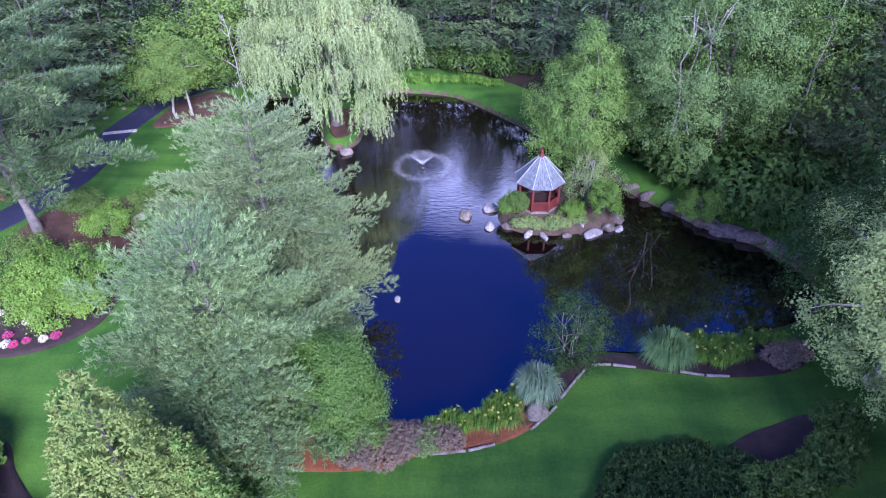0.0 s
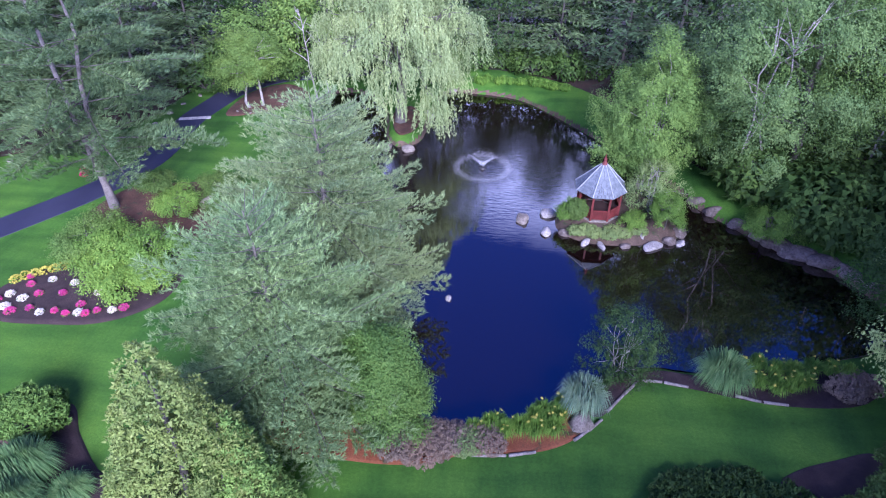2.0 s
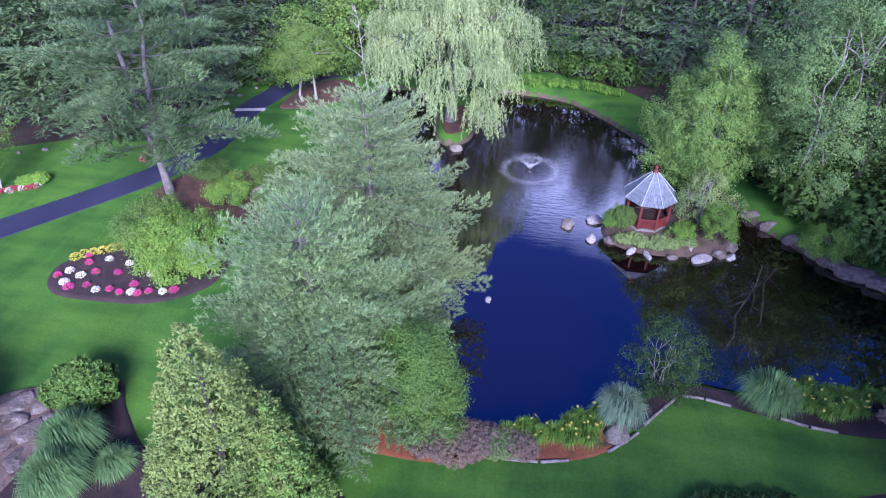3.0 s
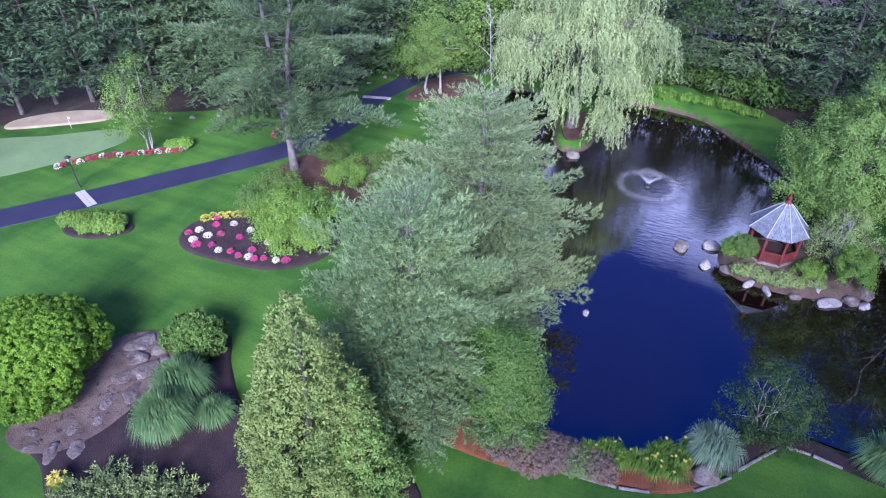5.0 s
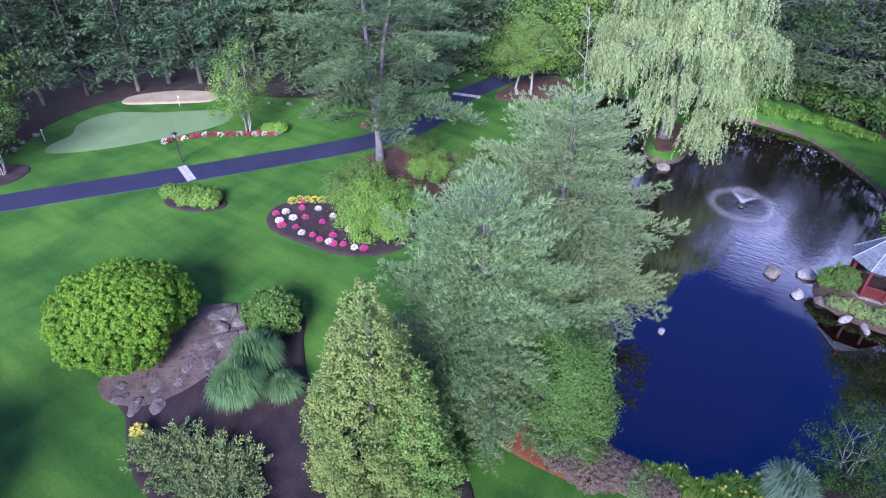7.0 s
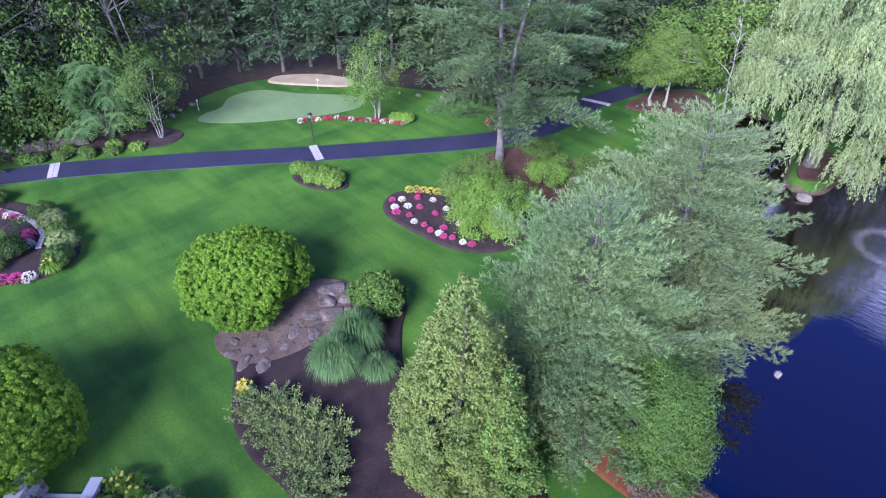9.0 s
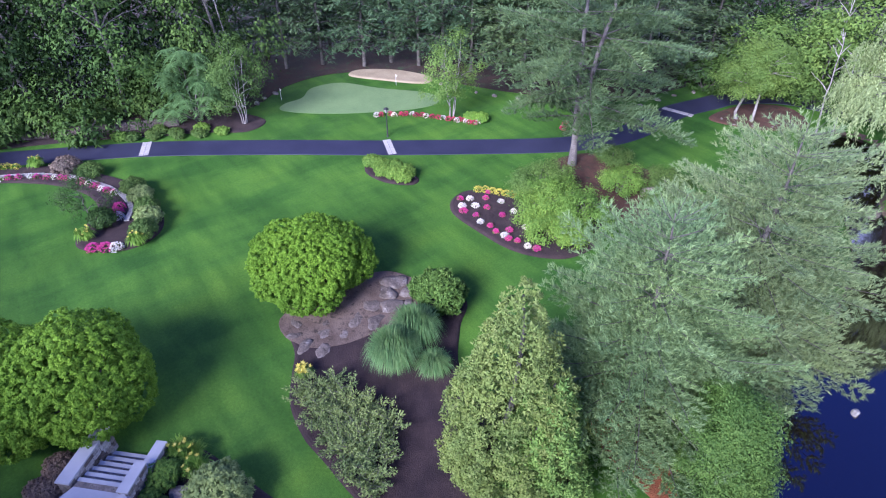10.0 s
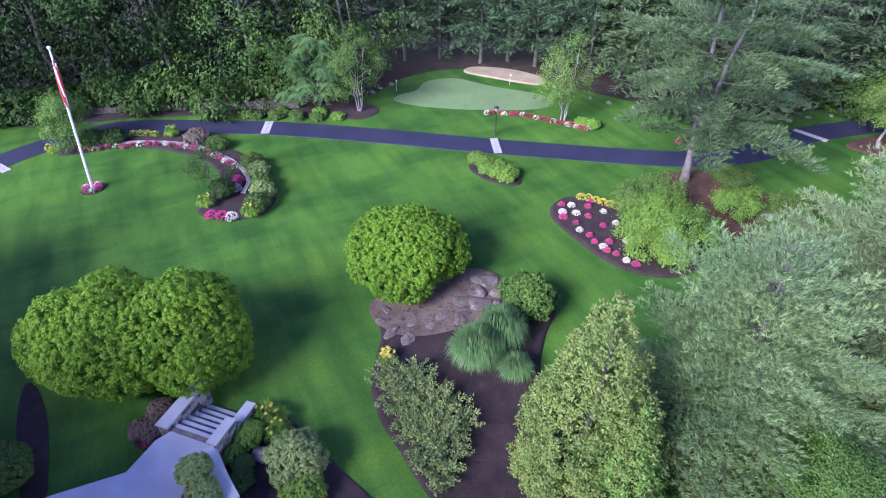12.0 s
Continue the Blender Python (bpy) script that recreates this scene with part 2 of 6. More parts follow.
P_RED = foliage("red_petals", (0.42, 0.02, 0.10), (0.62, 0.05, 0.18), (0.72, 0.14, 0.28), 0.3, 2.0)
P_YELLOW = foliage("yellow_petals", (0.45, 0.42, 0.06), (0.62, 0.58, 0.12), (0.75, 0.72, 0.30), 0.3, 2.0)
SPRAY, _nt, _b = mat("fountain_spray", 0.25)
_b.inputs["Base Color"].default_value = (0.82, 0.86, 0.92, 1)
_b.inputs["Transmission Weight"].default_value = 0.3


# ---- builders ----
def mesh_ob(name, bm, material, parent=None, smooth=False):
    me = bpy.data.meshes.new(name)
    bm.to_mesh(me)
    bm.free()
    if smooth:
        for p in me.polygons:
            p.use_smooth = True
    me.materials.append(material)
    ob = new(name, me)
    ob.parent = parent
    return ob


def part(name, bm, material, parent, label="", smooth=False):
    ob = mesh_ob(name, bm, material, parent, smooth)
    return tagged(ob, label) if label else ob


def thing(name, m, label, category, group=""):
    """An Empty at the base of a thing."""
    ob = new(name)
    ob.matrix_world = m
    return tagged(ob, label, category, group)


def raw_mesh(name, verts, faces, material, parent=None, smooth=False):
    """Mesh of equal-sided faces from numpy arrays."""
    verts = np.asarray(verts, dtype=np.float32)
    faces = np.asarray(faces, dtype=np.int32)
    n, k = faces.shape
    me = bpy.data.meshes.new(name)
    me.vertices.add(len(verts))
    me.vertices.foreach_set("co", verts.ravel())
    me.loops.add(n * k)
    me.loops.foreach_set("vertex_index", faces.ravel())
    me.polygons.add(n)
    me.polygons.foreach_set("loop_start", np.arange(0, n * k, k, dtype=np.int32))
    if smooth:
        me.polygons.foreach_set("use_smooth", np.ones(n, dtype=bool))
    me.update(calc_edges=True)
    me.materials.append(material)
    ob = new(name, me)
    ob.parent = parent
    return ob


def unit(v):
    return v / np.maximum(np.linalg.norm(v, axis=-1, keepdims=True), 1e-9)


def leaf_arrays(pos, along, normal, length, width):
    """Small pointed leaves from arrays."""
    n = len(pos)
    length = np.broadcast_to(np.asarray(length, float), (n,))[:, None]
    width = np.broadcast_to(np.asarray(width, float), (n,))[:, None]
    along = unit(along)
    side = unit(np.cross(along, normal))
    v = np.empty((n, 3, 3))
    v[:, 0] = pos + side * width * 0.5
    v[:, 1] = pos + along * length
    v[:, 2] = pos - side * width * 0.5
    return v.reshape(-1, 3), np.arange(3 * n).reshape(-1, 3)


def leaves(name, pos, along, normal, length, width, material, parent):
    v, f = leaf_arrays(pos, along, normal, length, width)
    return tagged(raw_mesh(name, v, f, material, parent), kind="stuff")


def tube_arrays(points, radii, sides=6):
    """A tapered tube along points: vertices and quads."""
    pts = np.asarray(points, float)
    n = len(pts)
    tan = unit(np.gradient(pts, axis=0))
    ref = np.where(np.abs(tan[:, 2:3]) > 0.9, np.array([[1.0, 0, 0]]), np.array([[0, 0, 1.0]]))
    a = unit(np.cross(tan, ref))
    b = np.cross(tan, a)
    ang = np.linspace(0, 2 * math.pi, sides, endpoint=False)
    v = pts[:, None] + np.asarray(radii, float)[:, None, None] * (a[:, None] * np.cos(ang)[None, :, None] + b[:, None] * np.sin(ang)[None, :, None])
    f = [(i * sides + j, i * sides + (j + 1) % sides, (i + 1) * sides + (j + 1) % sides, (i + 1) * sides + j)
         for i in range(n - 1) for j in range(sides)]
    return v.reshape(-1, 3), np.array(f)


def tubes(name, runs, material, parent, sides=6):
    vs, fs, o = [], [], 0
    for pts, rad in runs:
        v, f = tube_arrays(pts, rad, sides)
        vs.append(v)
        fs.append(f + o)
        o += len(v)
    return raw_mesh(name, np.concatenate(vs), np.concatenate(fs), material, parent, True)


def curve_run(p0, p1, r0, r1, sag, rng, n=6, wob=0.06):
    t = np.linspace(0, 1, n)[:, None]
    p0, p1 = np.asarray(p0, float), np.asarray(p1, float)
    d = np.linalg.norm(p1 - p0)
    pts = p0 + (p1 - p0) * t + np.array([0, 0, 1.0]) * (sag * d * 4 * t * (1 - t))
    pts[1:-1] += rng.normal(0, wob * d / 3, (n - 2, 3))
    return pts, np.linspace(r0, r1, n)


def smooth_loop(pts, per=6, closed=True):
    """Catmull-Rom through control points."""
    p = [Vector((*q, 0)) for q in pts]
    n, out = len(p), []
    for i in range(n if closed else n - 1):
        if closed:
            a, b, c, d = p[i - 1], p[i], p[(i + 1) % n], p[(i + 2) % n]
        else:
            a, b, c, d = p[max(i - 1, 0)], p[i], p[i + 1], p[min(i + 2, n - 1)]
        for k in range(per):
            t = k / per
            out.append(0.5 * (2 * b + (c - a) * t + (2 * a - 5 * b + 4 * c - d) * t * t + (3 * b - a - 3 * c + d) * t ** 3))
    if not closed:
        out.append(p[-1])
    return np.array([(q.x, q.y) for q in out])


def poly_distance(P, poly):
    """Signed distance of points P (n,2) to a closed polygon, negative inside."""
    best = np.full(len(P), 1e9)
    inside = np.zeros(len(P), bool)
    for a, b in zip(poly, np.roll(poly, -1, 0)):
        ab = b - a
        t = np.clip(((P - a) @ ab) / max(ab @ ab, 1e-9), 0, 1)
        best = np.minimum(best, np.hypot(*(P - a - t[:, None] * ab).T))
        cond = (a[1] > P[:, 1]) != (b[1] > P[:, 1])
        x = a[0] + (P[:, 1] - a[1]) / (b[1] - a[1] if b[1] != a[1] else 1e-9) * ab[0]
        inside ^= cond & (P[:, 0] < x)
    return np.where(inside, -best, best)


def scatter(poly, n, rng, inset=0.0):
    """Random points inside a polygon."""
    lo, hi, out = poly.min(0), poly.max(0), np.empty((0, 2))
    while len(out) < n:
        q = rng.uniform(lo, hi, (n * 3, 2))
        out = np.concatenate([out, q[poly_distance(q, poly) < -inset]])
    return out[:n]


from mathutils.geometry import tessellate_polygon

# ---- the ground: one sheet with the pond sunk in it ----
POND = smooth_loop([(-1.9, 13.1), (-0.3, 13.4), (1.5, 13.95), (2.6, 14.9), (3.8, 15.5), (4.9, 16.2), (6.2, 16.7), (8.0, 16.6), (10.2, 17.2),
                    (12.9, 17.7), (15.6, 18.8), (16.6, 21.0), (15.7, 23.2), (14.4, 24.4), (13.0, 25.5), (11.8, 27.0), (10.6, 28.4), (9.6, 30.6),
                    (8.0, 33.4), (5.9, 36.3), (4.5, 38.2), (2.7, 40.5), (0.7, 42.4), (-2.6, 43.2), (-4.5, 43.0), (-5.0, 40.4), (-5.2, 37.4),
                    (-5.4, 34.9), (-6.6, 34.0), (-7.6, 35.2), (-8.2, 38.2), (-9.6, 41.6), (-12.4, 42.4), (-13.2, 40.4), (-11.6, 37.0),
                    (-9.4, 34.0), (-7.4, 31.2), (-5.9, 28.4), (-4.9, 25.0), (-4.6, 21.6), (-4.5, 18.5), (-3.6, 15.6)], 4)
ISLAND = smooth_loop([(2.95, 26.7), (3.1, 25.6), (4.2, 24.85), (5.7, 24.7), (7.3, 24.95), (8.7, 25.5), (9.1, 26.3), (8.6, 27.8), (7.9, 29.2), (7.0, 30.2), (5.6, 29.8), (4.2, 28.6), (3.3, 27.8)], 4)


def axis(lo, hi, a, b, step, far):
    out = list(np.arange(a, b + step / 2, step))
    s, v = step, a
    while v > lo:
        s = min(s * 1.25, far)
        v -= s
        out.insert(0, v)
    s, v = step, out[-1]
    while v < hi:
        s = min(s * 1.25, far)
        v += s
        out.append(v)
    return np.array(out)


def ground_height(P):
    d = np.maximum(poly_distance(P, POND), -poly_distance(P, ISLAND))
    z = np.interp(d, [-3.0, -0.8, 0.0, 0.25, 0.9], [-1.6, -1.1, WATER - 0.02, WATER + 0.3, 0.0])
    isl = poly_distance(P, ISLAND)
    z = np.where(isl < 0, np.interp(-isl, [0, 0.3, 1.2], [WATER - 0.02, WATER + 0.25, WATER + 0.45]), z)
    return z


def build_ground():
    xs, ys = axis(-1400, 1400, -16, 20, 0.36, 90), axis(-1400, 1400, 8, 46, 0.36, 90)
    X, Y = np.meshgrid(xs, ys)
    P = np.stack([X.ravel(), Y.ravel()], 1)
    near = (np.abs(P[:, 0] - 2) < 24) & (np.abs(P[:, 1] - 28) < 24)
    Z = np.zeros(len(P))
    Z[near] = ground_height(P[near])
    Z[~near] = 0.0
    nx, ny = len(xs), len(ys)
    i = np.arange(nx * ny).reshape(ny, nx)
    f = np.stack([i[:-1, :-1], i[:-1, 1:], i[1:, 1:], i[1:, :-1]], -1).reshape(-1, 4)
    g = raw_mesh("ground", np.column_stack([P, Z]), f, LAWN, None, True)
    return tagged(g, "mown green lawn with soft mowing bands", "lawn", kind="structure")


build_ground()


def flat_patch(name, outline, material, label, category, z=0.012, rise=0.0, kind="structure"):
    """A thin sheet with its own edge: the rim dips into the lawn, the middle lies at z + rise."""
    bm = bmesh.new()
    c = outline.mean(0)
    tan = np.roll(outline, -1, 0) - np.roll(outline, 1, 0)
    nrm = unit(np.stack([tan[:, 1], -tan[:, 0]], 1))
    area = np.sum(outline[:, 0] * np.roll(outline[:, 1], -1) - np.roll(outline[:, 0], -1) * outline[:, 1])
    if area < 0:
        nrm = -nrm
    rings = [(-0.02, -0.55), (0.0, z), (0.07, z + rise * 0.7), (0.16, z + rise)]
    loops = []
    for inset, zz in rings:
        loops.append([bm.verts.new((*(p - n * inset), zz)) for p, n in zip(outline, nrm)])
    for a, b in zip(loops, loops[1:]):
        for k in range(len(a)):
            bm.faces.new((a[k], a[(k + 1) % len(a)], b[(k + 1) % len(a)], b[k]))
    for tri in tessellate_polygon([[v.co for v in loops[-1]]]):
        try:
            bm.faces.new([loops[-1][i] for i in tri])
        except ValueError:
            pass
    for q in bm.faces:
        q.normal_update()
        if q.normal.z < 0:
            q.normal_flip()
    ob = mesh_ob(name, bm, material)
    return tagged(ob, label, category, kind=kind)


# pond water
def build_water():
    bm = bmesh.new()
    bmesh.ops.create_grid(bm, x_segments=8, y_segments=8, size=0.5, matrix=Matrix.Translation((2, 29, WATER)) @ Matrix.Diagonal((36, 36, 1, 1)))
    ob = mesh_ob("water", bm, PONDWATER)
    return tagged(ob, "dark still pond water mirroring the evening sky", "water", kind="structure")


build_water()

# asphalt path and its crossing strips
PATHLINE = smooth_loop([(-33.0, -40.0), (-35.5, -22.0), (-37.4, -13.4), (-39.3, -10.0), (-40.3, -8.2), (-41.0, -6.3), (-41.4, -4.2), (-41.1, -2.2), (-40.1, -0.15), (-38.4, 3.1),
                        (-36.9, 5.7), (-35.2, 8.2), (-32.1, 12.4), (-29.9, 15.2), (-28.2, 17.4), (-25.8, 20.7), (-23.3, 24.2), (-22.0, 26.3),
                        (-21.0, 28.8), (-20.7, 31.0), (-20.9, 33.4), (-20.9, 35.7), (-20.4, 38.3), (-19.8, 40.6), (-17.5, 43.4), (-13.5, 44.8), (-8.0, 47.0), (0.0, 52.0)], 6, False)


def ribbon(name, line, width, material, label, category, z=0.03):
    t = unit(np.gradient(line, axis=0))
    n = np.stack([-t[:, 1], t[:, 0]], 1)
    bm = bmesh.new()
    rows = []
    for off, zz in ((-width / 2 - 0.02, -0.05), (-width / 2, z - 0.008), (-width / 2 + 0.12, z), (width / 2 - 0.12, z), (width / 2, z - 0.008), (width / 2 + 0.02, -0.05)):
        rows.append([bm.verts.new((*(p + q * off), zz)) for p, q in zip(line, n)])
    for a, b in zip(rows, rows[1:]):
        for k in range(len(line) - 1):
            bm.faces.new((a[k], a[k + 1], b[k + 1], b[k]))
    bmesh.ops.recalc_face_normals(bm, faces=bm.faces)
    return tagged(mesh_ob(name, bm, material), label, category, kind="structure")


ribbon("path", PATHLINE, 1.9, ASPHALT, "dark blue-grey asphalt cart path through the lawn", "path")


def crossing(a, b, width):
    """A band of pale pavers laid across the path from a to b."""
    a, b = Vector((*a, 0)), Vector((*b, 0))
    d = b - a
    strip = thing("paver_strip", pose(a.x, a.y, 0, 0, 0, math.degrees(math.atan2(d.y, d.x))), "pale concrete paver strip crossing the asphalt path", "paving", "paver strips")
    n = max(5, round(d.length / 0.3))
    L = d.length / n
    for r in range(2):
        bm = bmesh.new()
        bmesh.ops.create_cube(bm, size=1, matrix=Matrix.Translation((0, 0, 0.02)) @ Matrix.Diagonal((L - 0.02, width / 2 - 0.02, 0.05, 1)))
        bmesh.ops.bevel(bm, geom=bm.edges[:], offset=0.006, segments=1)
        first = part("paver", bm, PAVER, strip)
        first.location = (L / 2, (r - 0.5) * width / 2, 0)
        for i in range(1, n):
            c = new("paver", first.data)
            c.parent = strip
            c.location = (L * (i + 0.5), (r - 0.5) * width / 2, 0.001 * (i % 3))


crossing((-36.25, 5.15), (-37.9, 5.85), 0.55)
crossing((-27.4, 17.02), (-29.2, 17.75), 0.5)
crossing((-19.75, 35.9), (-21.75, 35.4), 0.42)
crossing((-38.0, -9.1), (-39.9, -10.2), 0.5)

# putting green, bunker, beds
flat_patch("putting_green", smooth_loop([(-37.4, 14.5), (-35.8, 15.7), (-33.9, 18.2), (-32.0, 21.8), (-31.9, 23.8), (-33.7, 24.2), (-36.6, 21.9), (-39.2, 20.2), (-39.6, 18.0), (-38.4, 16.6), (-38.2, 15.2)]),
           GREEN, "pale close-cut putting green", "putting green", 0.014)
flat_patch("sand_bunker", smooth_loop([(-40.0, 21.4), (-37.6, 23.0), (-35.3, 25.0), (-36.0, 26.2), (-38.8, 24.9), (-40.6, 22.6)]), SAND, "pale sand bunker under the pines", "bunker", 0.02, 0.10)
BED_FLOWER = smooth_loop([(-21.3, 16.8), (-20.2, 15.95), (-18.0, 15.95), (-16.1, 16.2), (-14.7, 17.0), (-13.9, 18.2), (-14.0, 20.2), (-15.4, 22.4), (-17.6, 22.2), (-19.2, 20.4), (-21.3, 18.2)])
flat_patch("flower_bed", BED_FLOWER, MULCH, "dark bark mulch bed in the lawn", "flower bed", 0.02, 0.10)
BED_PINE = smooth_loop([(-21.0, 23.2), (-18.6, 22.6), (-16.0, 22.6), (-13.6, 22.6), (-12.6, 25.0), (-14.6, 27.4), (-17.8, 27.4), (-20.4, 26.4)])
flat_patch("pine_bed", BED_PINE, DUFF, "rusty needle litter under the tall pine", "flower bed", 0.026, 0.06)
flat_patch("small_bed", smooth_loop([(-27.3, 15.2), (-26.4, 14.6), (-24.9, 14.9), (-23.8, 15.9), (-24.1, 16.6), (-25.4, 16.5), (-26.7, 16.1)]), MULCH, "small mulch bed with low yellow shrubs", "flower bed", 0.02, 0.07)
BED_CRESCENT = smooth_loop([(-27.0, 2.4), (-27.8, 3.7), (-29.8, 4.2), (-32.8, 3.9), (-35.3, 2.7), (-38.0, 0.7), (-39.6, -2.4), (-39.7, -6.0), (-38.7, -6.3), (-38.2, -2.9), (-36.1, -0.1), (-33.7, 1.4), (-31.6, 1.6), (-30.2, 0.6), (-28.8, 0.0), (-27.5, 0.9)], 5)
flat_patch("crescent_bed", BED_CRESCENT, MULCH, "crescent mulch bed with a low stone wall", "flower bed", 0.02, 0.08)
BED_NEAR = smooth_loop([(-17.9, 5.6), (-16.3, 5.2), (-15.3, 4.6), (-14.1, 3.95), (-12.6, 3.7), (-11.4, 3.8), (-9.3, 4.0), (-7.0, 4.6), (-4.6, 6.6), (-4.3, 8.6), (-6.2, 10.2), (-8.6, 10.2), (-11.4, 9.6), (-13.4, 11.0), (-14.6, 12.3), (-16.4, 11.9), (-17.6, 10.6), (-19.4, 9.0), (-19.6, 6.6)])
flat_patch("mulch_bed", BED_NEAR, MULCH, "broad dark bark mulch bed", "flower bed", 0.02, 0.10)
BED_SHORE = smooth_loop([(-9.0, 13.6), (-6.6, 11.4), (-4.2, 11.1), (-2.2, 11.2), (-0.5, 11.75), (1.6, 12.05), (2.8, 12.6), (3.4, 13.3), (2.6, 14.0), (1.4, 13.3), (-0.4, 12.9), (-2.0, 12.8), (-3.8, 15.0), (-5.0, 18.4), (-5.2, 22.5), (-7.6, 22.0), (-9.4, 18.0)])
flat_patch("shore_bed", BED_SHORE, REDMULCH, "rusty needle litter beneath the pines", "flower bed", 0.02, 0.05)
BED_SHORE2 = smooth_loop([(3.4, 14.0), (4.0, 13.8), (5.5, 15.5), (7.2, 15.35), (10.2, 14.9), (13.0, 15.2), (14.2, 16.4), (13.0, 17.1), (10.2, 16.6), (8.0, 16.0), (6.2, 16.1), (4.9, 15.6), (3.8, 14.9)])
flat_patch("reed_bed", BED_SHORE2, MULCH, "dark planted strip along the pond edge", "flower bed", 0.02, 0.03)
BED_DARK = smooth_loop([(9.2, 11.7), (9.9, 12.3), (11.2, 12.8), (12.6, 13.2), (13.2, 12.4), (11.6, 11.2), (10.0, 10.9)])
flat_patch("dark_bed", BED_DARK, MULCH, "dark bluish mulch bed beside the lawn", "flower bed", 0.02, 0.05)
flat_patch("willow_soil", smooth_loop([(-5.9, 35.5), (-6.6, 34.8), (-7.2, 35.7), (-7.6, 38.0), (-6.6, 39.2), (-5.7, 37.6)]), DUFF, "bare brown soil at the willow's foot", "soil", 0.02, 0.03)
BED_BIRCH = smooth_loop([(-19.0, 36.6), (-17.4, 36.6), (-15.4, 38.0), (-14.2, 40.4), (-16.4, 42.2), (-18.6, 40.4)])
flat_patch("birch_bed", BED_BIRCH, DUFF, "reddish bark bed under the leaning birches", "flower bed", 0.03, 0.06)
BED_WALL = smooth_loop([(-46.0, -12.0), (-43.2, -5.4), (-42.6, -2.2), (-40.6, 2.6), (-38.4, 6.6), (-37.2, 9.0), (-35.6, 11.4), (-36.6, 13.0), (-39.4, 11.2), (-42.0, 5.8), (-44.6, -1.6), (-49.0, -12.0)])
flat_patch("wall_bed", BED_WALL, MULCH, "dark planted bed along the low wall", "flower bed", 0.02, 0.05)
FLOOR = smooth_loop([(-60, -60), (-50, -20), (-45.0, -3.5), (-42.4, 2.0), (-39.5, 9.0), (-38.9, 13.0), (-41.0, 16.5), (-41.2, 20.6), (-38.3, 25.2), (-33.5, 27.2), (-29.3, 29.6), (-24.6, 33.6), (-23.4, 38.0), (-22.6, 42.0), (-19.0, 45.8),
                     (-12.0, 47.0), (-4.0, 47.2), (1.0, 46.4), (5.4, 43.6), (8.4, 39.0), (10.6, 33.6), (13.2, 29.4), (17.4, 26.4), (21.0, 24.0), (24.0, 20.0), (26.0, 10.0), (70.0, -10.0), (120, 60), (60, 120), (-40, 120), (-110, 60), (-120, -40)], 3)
flat_patch("shaded_forest_floor", FLOOR, FOREST_FLOOR, "brown leaf and needle litter of the woods, coloured dark for shade", "woodland floor", 0.016)


def draped(name, keep, lift, material, label, category, x0, x1, y0, y1, step=0.2):
    """A thin skin laid over the ground where keep(points) holds."""
    xs, ys = np.arange(x0, x1, step), np.arange(y0, y1, step)
    X, Y = np.meshgrid(xs, ys)
    P = np.stack([X.ravel(), Y.ravel()], 1)
    ok = keep(P).reshape(X.shape)
    Z = (ground_height(P) + lift).reshape(X.shape)
    i = np.arange(X.size).reshape(X.shape)
    quad = np.stack([i[:-1, :-1], i[:-1, 1:], i[1:, 1:], i[1:, :-1]], -1).reshape(-1, 4)
    good = (ok[:-1, :-1] & ok[:-1, 1:] & ok[1:, 1:] & ok[1:, :-1]).ravel()
    quad = quad[good]
    used = np.unique(quad)
    remap = np.full(X.size, -1)
    remap[used] = np.arange(len(used))
    v = np.column_stack([P, Z.ravel()])[used]
    return tagged(raw_mesh(name, v, remap[quad], material, None, True), label, category, kind="structure")


draped("island_ground", lambda P: poly_distance(P, ISLAND) < 0.35, 0.05, EARTH, "bare brown earth of the little island", "island", 2.0, 10.2, 23.8, 31.2)
draped("pond_bank", lambda P: np.abs(poly_distance(P, POND) - 0.03) < 0.22, 0.03, EARTH, "brown earth bank at the waterline", "bank", -15, 18, 11, 45, 0.15)


# ---- plants ----
def clump_leaves(cen, out, r, per, leaf, rng, flat=0.85, droop=0.0, up=0.3):
    """Leaves laid over the outer half of small round clumps: places, directions, normals and lengths."""
    idx = np.repeat(np.arange(len(cen)), per)
    n = len(idx)
    o = out[idx]
    d = unit(rng.normal(size=(n, 3)))
    dot = np.sum(d * o, 1, keepdims=True)
    d = np.where(dot < -0.25, d - 2 * dot * o, d)
    rad = (np.broadcast_to(np.asarray(r, float), (len(cen),))[idx] * rng.uniform(0.55, 1.08, n))[:, None]
    pos = cen[idx] + d * rad * np.array([1, 1, flat])
    nrm = unit(d * 0.9 + o * 0.35 + np.array([0, 0, up]) + rng.normal(size=(n, 3)) * 0.3)
    along = unit(np.cross(nrm, rng.normal(size=(n, 3))) + d * 0.5 - np.array([0, 0, droop]))
    return pos, along, nrm, leaf * rng.uniform(0.7, 1.35, n)


def even_angles(k, rng, wobble=0.35):
    """Evenly spread turns for k points."""
    return (np.arange(k) * 2.39996 + rng.normal(0, wobble, k)) % (2 * math.pi)


